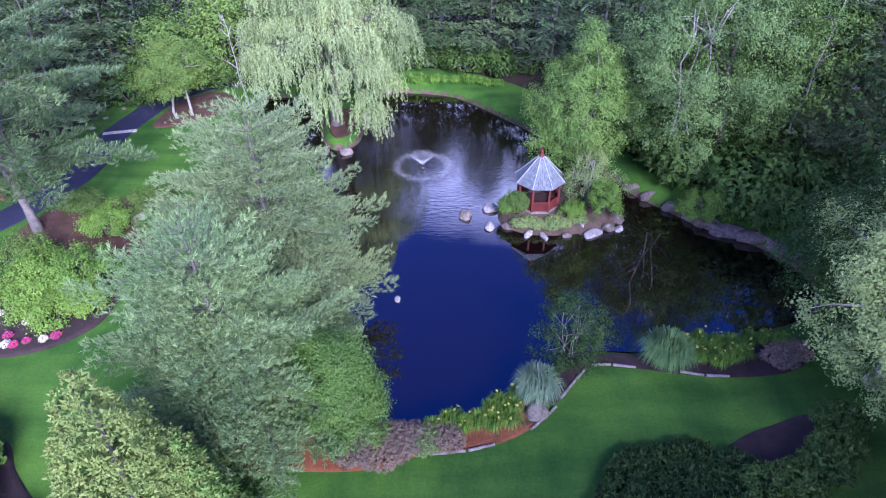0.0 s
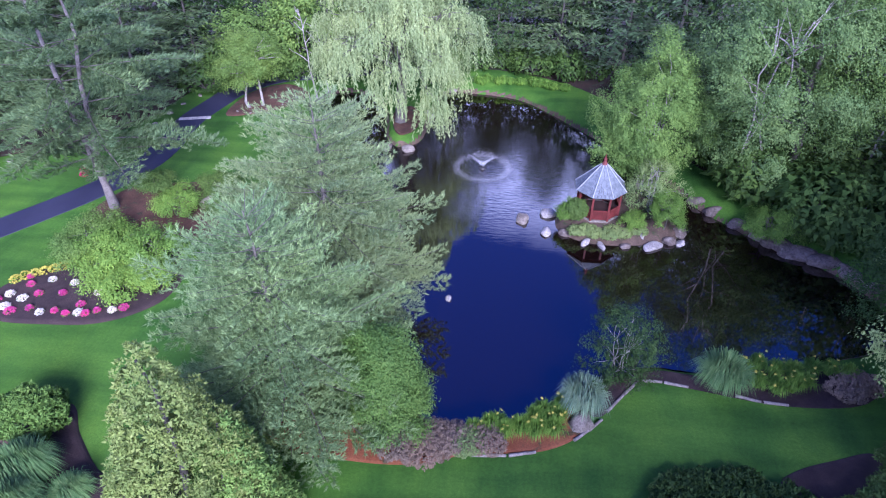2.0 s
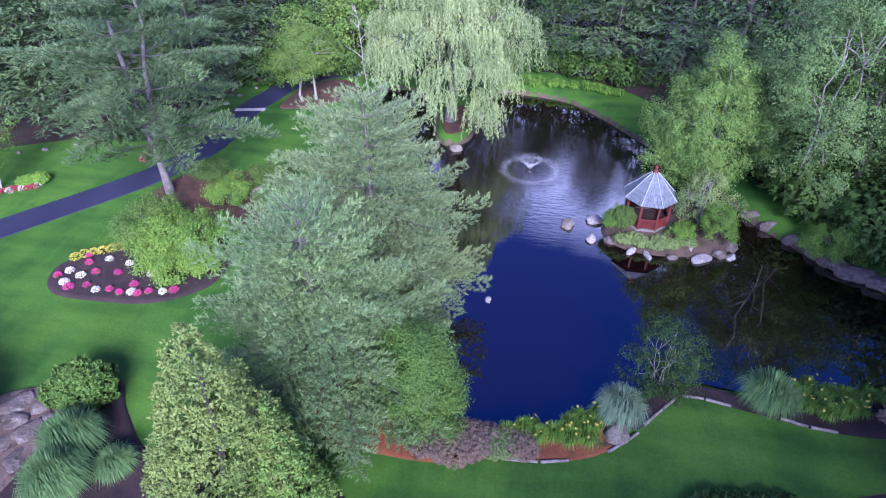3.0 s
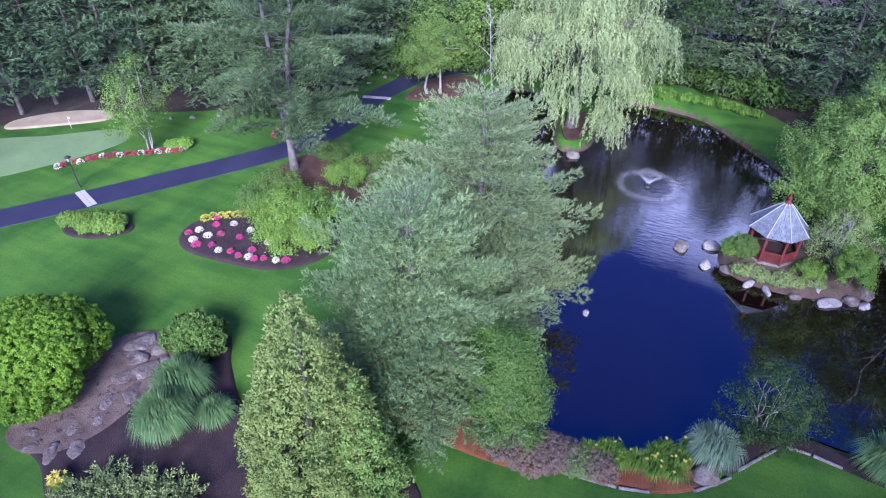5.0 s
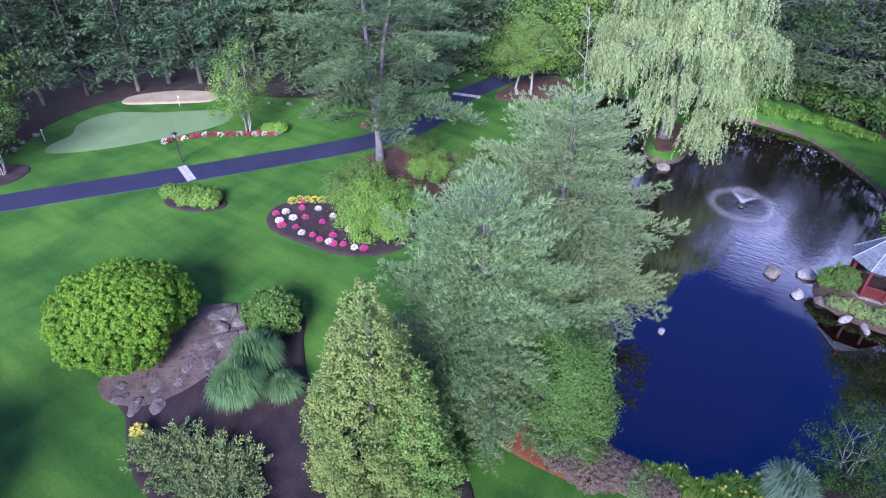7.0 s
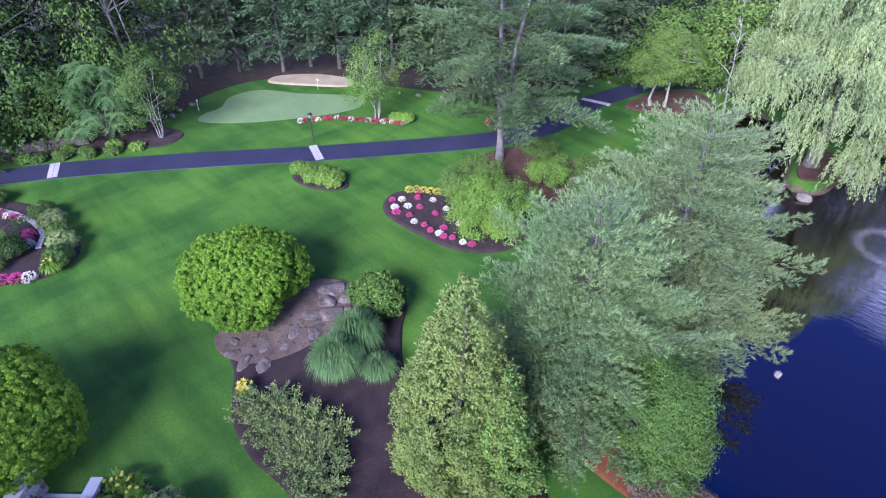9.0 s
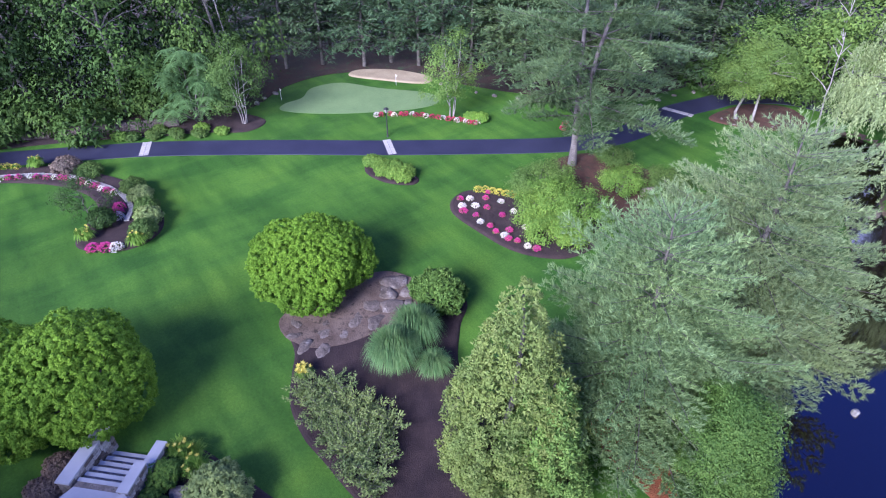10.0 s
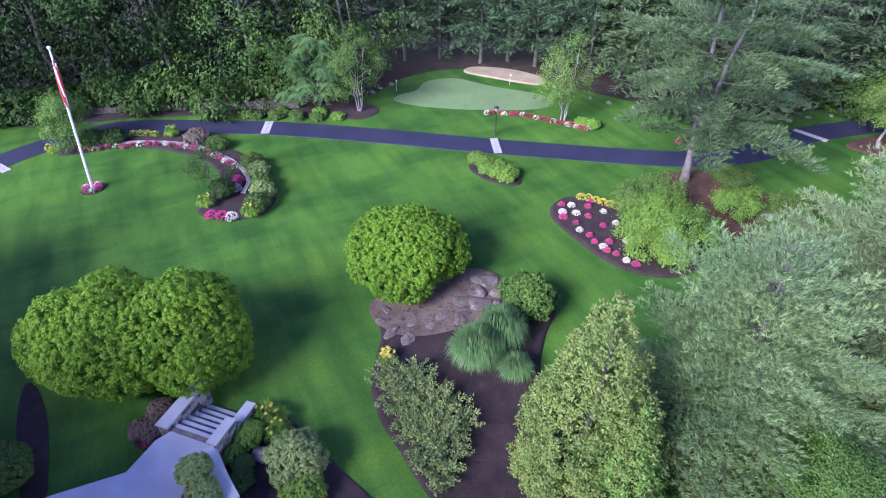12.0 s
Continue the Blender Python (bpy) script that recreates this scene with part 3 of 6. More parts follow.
def crown_clumps(rng, n, rx, rz, shape="egg", lump=0.3):
    """Clump centres and outward directions, mostly near the skin of a crown centred on the origin."""
    d = unit(rng.normal(size=(n, 3)))
    if shape == "dome":
        d[:, 2] = np.abs(d[:, 2]) * 1.2 - 0.35
        d = unit(d)
    lobes = unit(rng.normal(size=(9, 3)))
    bulge = 1 + lump * (np.max(d @ lobes.T, axis=1) - 0.72) * 2.2
    r = rng.uniform(0.35, 1.0, n) ** 0.45 * bulge * rng.uniform(0.85, 1.10, n)
    p = d * r[:, None]
    if shape == "egg":
        p[:, :2] *= np.clip(1.12 - 0.35 * p[:, 2:3], 0.5, 1.4)
    p = p * np.array([rx, rx, rz])
    return p, unit(d * np.array([1, 1, rx / rz]))


def broad_tree(name, m, height, radius, rng, n_clump, per, leaf, material, bark, label, category, trunk_h=None, group="", stems=1, clump_r=None, shape="egg", droop=0.0, trunk_r=None, lump=0.3):
    per, leaf = int(per * 2.3), leaf * 0.62
    t = thing(name, m, label, category, group)
    th = trunk_h if trunk_h is not None else height * 0.3
    rz = (height - th) / 2
    cz = th + rz
    tr = trunk_r or height * 0.018
    runs = []
    cen, out = crown_clumps(rng, n_clump, radius, rz, shape, lump)
    cen[:, 2] += cz
    tops = []
    for s in range(stems):
        a = rng.uniform(0, 6.28)
        lean = (0.10 if stems == 1 else 0.32) * radius
        top = np.array([math.cos(a) * lean, math.sin(a) * lean, cz + rz * 0.55])
        base = np.array([math.cos(a) * 0.12 * (stems > 1), math.sin(a) * 0.12 * (stems > 1), -0.05])
        pts, rad = curve_run(base, top, tr * (1.25 if stems == 1 else 0.8), tr * 0.25, 0.0, rng, 8, 0.04)
        rad[0] *= 1.35
        runs.append((pts, rad))
        tops.append(pts)
    pick = rng.choice(n_clump, min(n_clump, 16), replace=False)
    for k in pick:
        pts = tops[k % len(tops)]
        j = int(np.clip(np.searchsorted(pts[:, 2], cen[k, 2] - 0.35 * rz - 0.2), 2, 6))
        runs.append(curve_run(pts[j], cen[k], tr * 0.45, tr * 0.08, 0.06, rng))
    part_trunk = tubes("trunk", runs, bark, t)
    tagged(part_trunk, "bare forking trunk and limbs")
    cr = clump_r or radius * 0.26
    n = n_clump * per
    idx = np.repeat(np.arange(n_clump), per)
    # sprigs inside each clump give the crown its grain of light and shade
    sprig = np.repeat(np.arange((n + 13) // 14), 14)[:n]
    so = rng.normal(size=(sprig[-1] + 1, 3)) * cr * np.array([0.62, 0.62, 0.40])
    small = rng.normal(size=(n, 3)) * leaf * 1.25
    off = so[sprig] + small
    pos = cen[idx] + off
    nrm = unit(out[idx] * 0.5 + off / cr * 0.45 + unit(small) * 0.55 + np.array([0, 0, 0.7]) + rng.normal(size=(n, 3)) * 0.25)
    along = unit(np.cross(nrm, rng.normal(size=(n, 3))) + out[idx] * 0.4 + np.array([0, 0, -0.35 - droop]))
    s = rng.uniform(0.7, 1.3, n) * leaf
    leaves("crown", pos, along, nrm, s, s * 0.62, material, t)
    return t


def pine_tree(name, m, height, radius, rng, material, bark, label, category, whorls=20, branches=7, needle=0.13, needles=12, gap=0.20, bare=0.05, group="", profile=0.65, width=0.2, lift=0.12, fork=False, up=0.55, droop=0.0, fan=0.36, tr=None, spread=0.75):
    """A conifer: whorls of branches, each a flat fan of twigs that carry brushes of needles."""
    t = thing(name, m, label, category, group)
    tr = tr or height * (0.014 if not group else 0.006) + 0.03
    lean = rng.uniform(-0.25, 0.25, 2)
    z = np.linspace(0, height, 10)
    trunk = np.column_stack([lean[0] * (z / height) ** 2 + rng.normal(0, 0.02, 10), lean[1] * (z / height) ** 2 + rng.normal(0, 0.02, 10), z - 0.05])
    rad = np.linspace(tr, 0.02, 10)
    rad[0] *= 1.4
    stems = [(trunk, rad)]
    if fork:
        stems.append(curve_run(trunk[1], np.array([0.85, 0.65, height * 0.85]), tr * 0.85, 0.04, 0.0, rng, 9, 0.035))
        trunk[2:, :2] += np.array([-0.30, -0.24]) * np.linspace(0.4, 1.4, 8)[:, None]
    runs, Q, D = [], [], []
    for w in range(whorls):
        u = (w + rng.uniform(0.2, 0.8)) / whorls
        zz = height * (bare + (0.985 - bare) * u)
        own = stems[w % len(stems)][0]
        mid = np.array([np.interp(zz, own[:, 2], own[:, 0]), np.interp(zz, own[:, 2], own[:, 1]), zz])
        L0 = radius * min(1.0, (1 - u) ** profile * 1.12 + 0.04) * (1 if u > 0.10 else 0.82) * rng.uniform(0.86, 1.08)
        a0 = rng.uniform(0, 6.28)
        for b in range(branches):
            c = mid + np.array([0, 0, rng.uniform(-0.3, 0.3) * height * (1 - bare) / whorls * (1 - 0.6 * u)])
            a = a0 + b * 6.283 / branches + rng.normal(0, 0.28)
            L = L0 * rng.uniform(0.62, 1.16)
            d = np.array([math.cos(a), math.sin(a), 0])
            side = np.array([-d[1], d[0], 0])
            rise = L * (lift + 0.5 * u ** 2 + rng.normal(0, 0.06))
            bend = rng.normal(0, 0.10) * L

            def spine(q):
                q = np.asarray(q, float)[:, None]
                return c + d * L * q + side * bend * q * q + np.array([0, 0, 1.0]) * (rise * q + (lift + 0.10 - droop) * 0.7 * L * (q * q - q) - droop * L * q * q * 0.35)

            runs.append((spine(np.linspace(0, 1, 6)), np.linspace(max(0.014, tr * 0.30 * (1 - u)), 0.006, 6)))
            k = max(4, int(L * 0.80 / gap))
            sq = np.linspace(0.20 if u < 0.85 else 0.05, 1.0, k) + rng.normal(0, 0.015, k)
            base = spine(sq)
            for i in range(k):
                for sg in (-1, 1):
                    tl = (L * fan * (1.08 - sq[i]) ** 0.8 * min(1, 0.35 + 1.5 * sq[i]) + gap * 0.5) * rng.uniform(0.7, 1.15)
                    td = unit(d * 0.75 + side * sg * rng.uniform(0.5, 0.95) + np.array([0, 0, rng.normal(0.04, 0.07) - droop * 0.4]))
                    nt = max(1, int(round(tl / gap)))
                    e = (np.arange(nt) + rng.uniform(0.55, 1.0, nt)) / nt
                    Q.append(base[i] + td * (tl * e)[:, None] + np.array([0, 0, 1.0]) * (rng.normal(0, 0.035, nt) - droop * 0.5 * e * e * tl)[:, None])
                    D.append(unit(np.tile(td, (nt, 1)) * 0.9 + np.array([0, 0, up]) + rng.normal(0, 0.22, (nt, 3))))
        if u > 0.93:
            Q.append(mid[None] + np.array([[0, 0, 0.1]]))
            D.append(np.array([[0, 0, 1.0]]))
    Q, D = np.concatenate(Q), np.concatenate(D)
    P, A = np.repeat(Q, needles, 0), np.repeat(D, needles, 0)
    n = len(P)
    along = np.tile(np.linspace(-0.9, 0.35, needles), len(Q))
    P = P + A * (along * needle)[:, None] + rng.normal(size=(n, 3)) * needle * 0.14
    A = unit(A + unit(rng.normal(size=(n, 3))) * spread)
    N = unit(rng.normal(size=(n, 3)) * 0.72 * spread + np.array([0, 0, 1.2]))
    tagged(tubes("trunk", stems, bark, t, 9), "straight tapering trunk")
    tagged(tubes("branch_work", runs, BARK, t, 3), "tiers of thin branches", kind="stuff")
    s = needle * rng.uniform(0.75, 1.25, n)
    leaves("needles", P, A, N, s, s * width, material, t)
    return t


def dome_bush(name, m, rx, ry, h, rng, n, leaf, material, label, category, lump=0.15, group="", drip=0.6, skirt=0.0, lobes=14, stem=0.12):
    """A dense rounded plant: small leaf clumps over a dome of rounded lobes, with stems inside."""
    t = thing(name, m, label, category, group)
    per = 26
    k = max(16, int(n * 1.7) // per)
    leaf = leaf * 0.72
    w = np.arange(lobes) + 0.5
    lz = 1 - 1.15 * w / lobes
    la = even_angles(lobes, rng, 0.3)
    lobe = unit(np.column_stack([np.sqrt(np.maximum(0.02, 1 - lz * lz)) * np.cos(la), np.sqrt(np.maximum(0.02, 1 - lz * lz)) * np.sin(la), lz]))
    size = rng.uniform(0.6, 1.25, lobes)
    c = h * (0.5 - 0.5 * skirt)
    shells = []
    for kk, shrink in ((k, 1.0), (k // 3, 0.80)):
        dz = 1 - (np.arange(kk) + 0.5) / kk * 1.42
        a = even_angles(kk, rng, 0.25)
        d = np.column_stack([np.sqrt(1 - np.clip(dz, -1, 1) ** 2) * np.cos(a), np.sqrt(1 - np.clip(dz, -1, 1) ** 2) * np.sin(a), dz])
        near = d @ lobe.T
        arc = np.arccos(np.clip(near, -1, 1)) * np.sqrt(lobes / 6.0) / size
        bulge = 1 + lump * (0.75 - 1.25 * np.clip(np.min(arc, axis=1), 0, 1.3) ** 1.6) + rng.normal(0, 0.012 + lump * 0.07, kk)
        p = d * (bulge * shrink)[:, None] * np.array([rx, ry, h - c]) + np.array([0, 0, c])
        p[:, 2] = np.maximum(p[:, 2], 0.05)
        out = unit(d * np.array([1 / rx, 1 / ry, 1 / (h - c)]))
        shells.append((p, out))
    gap = math.sqrt(5.0 * (rx * ry + (rx + ry) * 0.5 * h) / 2 / k)
    P, A, N, S = [], [], [], []
    for (p, out), f in zip(shells, (1, 1.6)):
        q = clump_leaves(p, out, gap * 0.74 * f * rng.uniform(0.75, 1.2, len(p)), per, leaf * f, rng, 0.9, drip, 0.3)
        for store, v in zip((P, A, N, S), q):
            store.append(v)
    P, A, N, S = (np.concatenate(v) for v in (P, A, N, S))
    P[:, 2] = np.maximum(P[:, 2], 0.03)
    runs = []
    for j in range(9):
        a = rng.uniform(0, 6.28)
        runs.append(curve_run((0.1 * math.cos(a), 0.1 * math.sin(a), -0.03), (rx * 0.7 * math.cos(a), ry * 0.7 * math.sin(a), h * rng.uniform(0.5, 0.85)), stem * 0.5, stem * 0.12, 0.08, rng))
    tagged(tubes("stem_base", runs, BARK, t, 5), "brown woody stems", kind="stuff")
    leaves("foliage", P, A, N, S, S * 0.66, material, t)
    return t


def cone_bush(name, m, spires, rng, leaf, gap, per, label, category):
    """A broad evergreen of one or more spires, each built of rounded leaf clumps with gaps between."""
    t = thing(name, m, label, category)
    stems = []
    for sx, sy, r, h, material, nm in spires:
        stems.append(curve_run((sx * 0.4, sy * 0.4, -0.05), (sx, sy, h * 0.92), 0.15, 0.03, 0, rng, 7, 0.02))
        ph = rng.uniform(0, 6.28, 4)
        P, A, N, S = [], [], [], []
        for shrink, f in ((1.0, 1.0), (0.76, 1.7)):
            k = int(math.pi * r * math.hypot(r, h) * 1.15 / (gap * f) ** 2)
            u = 1 - np.sqrt((np.arange(k) + 0.5) / k)
            u = np.clip(u + rng.normal(0, 0.012, k), 0, 1)
            a = even_angles(k, rng, 0.3)
            prof = np.interp(u, [0, 0.05, 0.16, 0.30, 0.50, 0.70, 0.86, 0.95, 1.0], [0.55, 0.84, 1.0, 0.96, 0.76, 0.50, 0.27, 0.14, 0.05])
            lob = 1 + 0.09 * np.sin(a * 3 + u * 6 + ph[0]) + 0.07 * np.sin(a * 5 - u * 15 + ph[1]) + 0.05 * np.sin(a * 9 + u * 28 + ph[2]) + rng.normal(0, 0.045, k)
            lob -= (rng.random(k) < 0.10) * rng.uniform(0.08, 0.22, k)
            rr = r * prof * lob * shrink
            c = np.column_stack([sx + rr * np.cos(a), sy + rr * np.sin(a), 0.12 + u * h * 0.97 + rng.normal(0, 0.05, k)])
            out = unit(np.column_stack([np.cos(a), np.sin(a), 0.45 + u]))
            q = clump_leaves(c, out, gap * 0.60 * f * rng.uniform(0.7, 1.3, k) * np.clip(0.5 + 2.0 * (1 - u), 0.55, 1), per, leaf * (1 + 0.5 * (f > 1)), rng, 1.0, -0.35, 0.25)
            for store, v in zip((P, A, N, S), q):
                store.append(v)
        P, A, N, S = (np.concatenate(v) for v in (P, A, N, S))
        P[:, 2] = np.maximum(P[:, 2], 0.03)
        leaves(nm, P, A, N, S, S * 0.62, material, t)
    tubes("trunk", stems, BARK, t)
    return t


def willow_tree(m, height, radius, rng, label):
    """Arching limbs that end in rounded heads, each with a curtain of hanging strands."""
    t = thing("willow_tree", m, label, "tree")
    runs = [curve_run((0, 0, -0.1), (0.4, 0.2, height * 0.62), 0.42, 0.2, 0, rng, 8, 0.03)]
    heads = []
    n_head = 130
    for k in range(n_head):
        w = (k + 0.5) / n_head
        a = k * 2.39996 + rng.normal(0, 0.25)
        rr = radius * math.sqrt(w) * rng.uniform(0.84, 1.12)
        z = height * (1.0 - 0.52 * w ** 1.4) * rng.uniform(0.88, 1.04)
        if w > 0.35 and k % 3:
            z *= (0.80, 0.52 if math.cos(a) > -0.35 else 0.88)[k % 3 - 1]
            rr *= 0.96
        if k % 5 == 0:
            rr, z = radius * rng.uniform(0.15, 0.6), height * rng.uniform(0.5, 0.82)
        heads.append((rr * math.cos(a), rr * math.sin(a), z, rng.uniform(0.75, 1.25)))
        runs.append(curve_run((0.3, 0.1, height * rng.uniform(0.3, 0.55)), heads[-1][:3], 0.06, 0.02, 0.10, rng))
    tagged(tubes("trunk", runs, BARK, t), "thick trunk with arching limbs")
    P, A = [], []
    for hx, hy, hz, size in heads:
        ha = math.atan2(hy, hx)
        for k in range(46):
            a = rng.uniform(0, 6.283)
            r0 = math.sqrt(rng.uniform(0.0, 1)) * 0.85 * size
            top = np.array([hx + math.cos(a) * r0 + math.cos(ha) * 0.2, hy + math.sin(a) * r0 + math.sin(ha) * 0.2, hz - 0.55 * r0 * r0 + rng.normal(0, 0.10)])
            L = min(rng.uniform(0.4, 1.45) * size + 0.7 * (rng.random() < 0.10), top[2] - 0.3)
            if L < 0.4:
                continue
            q = int(27 * L)
            s = np.linspace(0, 1, q)
            sway = rng.normal(0, 0.08, 2) + np.array([math.cos(a), math.sin(a)]) * 0.16
            p = top + np.column_stack([sway[0] * np.sqrt(s) * L, sway[1] * np.sqrt(s) * L, -s * L])
            P.append(p + rng.normal(0, 0.04, (q, 3)))
            A.append(np.tile([sway[0], sway[1], -1.0], (q, 1)) + rng.normal(0, 0.42, (q, 3)))
    P, A = np.concatenate(P), np.concatenate(A)
    n = len(P)
    s = rng.uniform(0.10, 0.18, n)
    N = unit(rng.normal(size=(n, 3)) * 0.7 + unit(np.column_stack([P[:, 0], P[:, 1], np.full(n, 3.0)])))
    leaves("hanging_foliage", P, A, N, s, s * 0.34, F_WILLOW, t)
    return t


def grass_clump(name, m, r, h, rng, n, material, label, group="", width=0.028, category="ornamental grass", flowers=None, arch=1.0):
    """Arching blades from one root; each blade has three bent segments."""
    n, width = int(n * 1.5), width * 0.7
    t = thing(name, m, label, category, group)
    a = rng.uniform(0, 6.283, n)
    L = rng.uniform(0.65, 1.1, n)
    reach = r * L * rng.uniform(0.02, 1.0, n) ** 0.7
    d = np.column_stack([np.cos(a), np.sin(a)])
    root = d * rng.uniform(0, 0.28, n)[:, None] * r
    hs = h * L * (1.1 - 0.35 * (reach / r))
    prof = [(0, 0, 1.0), (0.35, 0.72, 1.0), (0.75, 1.0, 0.7), (1.05, 1.0 - 0.45 * arch, 0.08)]
    side = np.column_stack([-d[:, 1], d[:, 0], np.zeros(n)])
    V = []
    for s, zz, w in prof:
        c = np.column_stack([root + d * (reach * s)[:, None], hs * (zz if zz < 1.0 else 1.0) * np.where(zz < 1, 1, 1)])
        V += [c - side * width * w, c + side * width * w]
    V = np.stack(V, 1)
    V[:, 6:8, 2] = np.maximum(V[:, 6:8, 2], 0.03)
    base = np.arange(n)[:, None] * 8
    f = np.concatenate([base + np.array([[0, 1, 3, 2]]), base + np.array([[2, 3, 5, 4]]), base + np.array([[4, 5, 7, 6]])])
    raw_mesh("blade_tuft", V.reshape(-1, 3), f, material, t)
    if flowers:
        mm, k, size = flowers
        aa = rng.uniform(0, 6.283, k)
        c = np.column_stack([np.cos(aa) * r * 0.7 * np.sqrt(rng.random(k)), np.sin(aa) * r * 0.7 * np.sqrt(rng.random(k)), h * rng.uniform(0.85, 1.2, k)])
        petals("blossom", c, size, rng, mm, t)
    return t


def petals(name, centres, size, rng, material, parent, per=6):
    """Small cupped flowers, each a ring of petals."""
    n = len(centres)
    a = np.tile(np.arange(per) * 6.283 / per, n) + np.repeat(rng.uniform(0, 6.283, n), per)
    tilt = np.repeat(rng.normal(0, 0.4, (n, 2)), per, 0)
    al = np.column_stack([np.cos(a), np.sin(a), 0.35 + tilt[:, 0] * np.cos(a) + tilt[:, 1] * np.sin(a)])
    s = np.repeat(size * rng.uniform(0.8, 1.25, n), per)
    return leaves(name, np.repeat(centres, per, 0), al, np.tile([0, 0, 1.0], (n * per, 1)), s, s * 0.8, material, parent)


def flower_clump(m, r, h, rng, material, label, group, n=90, green=F_SHRUB):
    t = thing("flower_clump", m, label, "flowers", group)
    k = 70
    d = unit(rng.normal(size=(k, 3)))
    d[:, 2] = np.abs(d[:, 2])
    p = d * np.array([r, r, h * 0.85])
    s = rng.uniform(0.06, 0.12, k)
    leaves("foliage", p * 0.9, d + rng.normal(size=(k, 3)) * 0.5, unit(d + 0.3), s, s * 0.6, green, t)
    d = unit(rng.normal(size=(n, 3)))
    d[:, 2] = np.abs(d[:, 2]) + 0.1
    petals("blossom", d * np.array([r, r, h]) * rng.uniform(0.92, 1.05, (n, 1)), 0.06, rng, material, t)
    return t


def boulder(name, m, size, rng, material, label, group="", category="rock", rough=0.22):
    bm = bmesh.new()
    bmesh.ops.create_icosphere(bm, subdivisions=3, radius=1)
    off = Vector(rng.uniform(-50, 50, 3))
    cuts = [(Vector(unit(rng.normal(size=3))), rng.uniform(0.62, 0.9)) for _ in range(7)]
    for v in bm.verts:
        for n, k in cuts:
            e = v.co.dot(n) - k
            if e > 0:
                v.co -= n * e * 0.85
        v.co *= 1 + rough * noise.fractal(v.co * 1.3 + off, 0.9, 2.0, 4)
        v.co = Vector((v.co.x * size[0], v.co.y * size[1], v.co.z * size[2]))
    ob = mesh_ob(name, bm, material, None, True)
    ob.matrix_world = m
    return tagged(ob, label, category, group)


R = np.random.default_rng


def put(x, y, z=0.0, rz=0.0):
    return pose(x, y, z, 0, 0, rz)


# the pines that stand between lawn and pond
pine_tree("pine_tree", put(-6.5, 12.6), 8.5, 4.35, R(11), F_PINE, BARK, "broad blue-green white pine with feathery plumes", "tree", 18, 9, 0.125, 16, 0.165, 0.04, profile=0.60, width=0.205, lift=0.12, up=0.6, fan=0.42)
pine_tree("pine_tree", put(-6.6, 18.8), 9.0, 4.5, R(12), F_PINE2, BARK, "broad grey-green white pine beside the pond", "tree", 16, 9, 0.14, 14, 0.18, 0.04, profile=0.52, width=0.205, lift=0.10, up=0.5, fan=0.42)
broad_tree("round_tree", put(-3.3, 12.35), 4.7, 1.15, R(13), 170, 170, 0.10, F_ROUND, BARK, "dense rounded green tree at the pond edge", "tree", 0.2, clump_r=0.30)
cone_bush("evergreen_tree", put(-7.45, 8.15), [(-0.1, 0, 1.95, 8.1, F_THUJA, "pale_sprays"), (1.0, 0.35, 1.30, 5.4, F_THUJA2, "green_sprays")], R(14), 0.078, 0.25, 42, "conical broadleaf evergreen with yellowish and green spires", "tree")
dome_bush("weeping_tree", put(-19.5, 7.7), 2.5, 2.5, 2.8, R(15), 36000, 0.105, F_BALL, "bright green weeping tree clipped to a dome", "tree", 0.17, "weeping dome trees", skirt=0.2, lobes=22)
dome_bush("weeping_tree", put(-18.0, -1.7), 2.25, 2.25, 3.65, R(16), 34000, 0.105, F_BALL, "bright green weeping tree domed over the steps", "tree", 0.18, "weeping dome trees", skirt=0.2, lobes=18)
dome_bush("weeping_tree", put(-18.9, -4.1), 2.45, 2.45, 3.75, R(17), 34000, 0.105, F_BALL, "bright green weeping dome tree beside the steps", "tree", 0.18, "weeping dome trees", skirt=0.2, lobes=18)
pine_tree("tall_pine", put(-20.0, 24.5), 13.5, 5.1, R(18), F_MIDPINE, GREYBARK, "tall forked pine beside the asphalt path", "tree", 12, 6, 0.18, 14, 0.20, 0.21, profile=0.36, width=0.25, lift=0.02, fork=True, up=0.4, fan=0.40, droop=0.14, tr=0.20, spread=0.5)
willow_tree(put(-6.9, 36.6), 11.5, 4.6, R(19), "large pale weeping willow over the pond")
broad_tree("birch_tree", put(7.5, 29.9, -0.1), 7.9, 2.3, R(20), 170, 200, 0.125, F_BIRCH, PALEBARK, "multi-stemmed birch behind the pavilion", "tree", 0.9, stems=5, clump_r=0.46, trunk_r=0.06)
broad_tree("maple_tree", put(12.6, 29.9), 11.2, 3.7, R(21), 180, 160, 0.145, F_BANKTREE, PALEBARK, "tall light green tree on the pond bank", "tree", 2.6, stems=3, clump_r=0.66, droop=0.3, trunk_r=0.095, lump=0.55)
broad_tree("maple_tree", put(15.9, 31.8), 11.8, 3.9, R(22), 150, 110, 0.17, F_LEAF, BARK, "tall leafy tree at the wood edge", "tree", 3.0, clump_r=0.8)
broad_tree("bank_tree", put(15.4, 14.6), 9.6, 3.9, R(23), 230, 150, 0.135, F_GREYSHRUB, PALEBARK, "grey-green tree leaning over the near lawn", "tree", 0.8, clump_r=0.55, lump=0.5)
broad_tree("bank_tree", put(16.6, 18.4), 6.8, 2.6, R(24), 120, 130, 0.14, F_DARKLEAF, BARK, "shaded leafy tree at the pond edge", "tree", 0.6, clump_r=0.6)
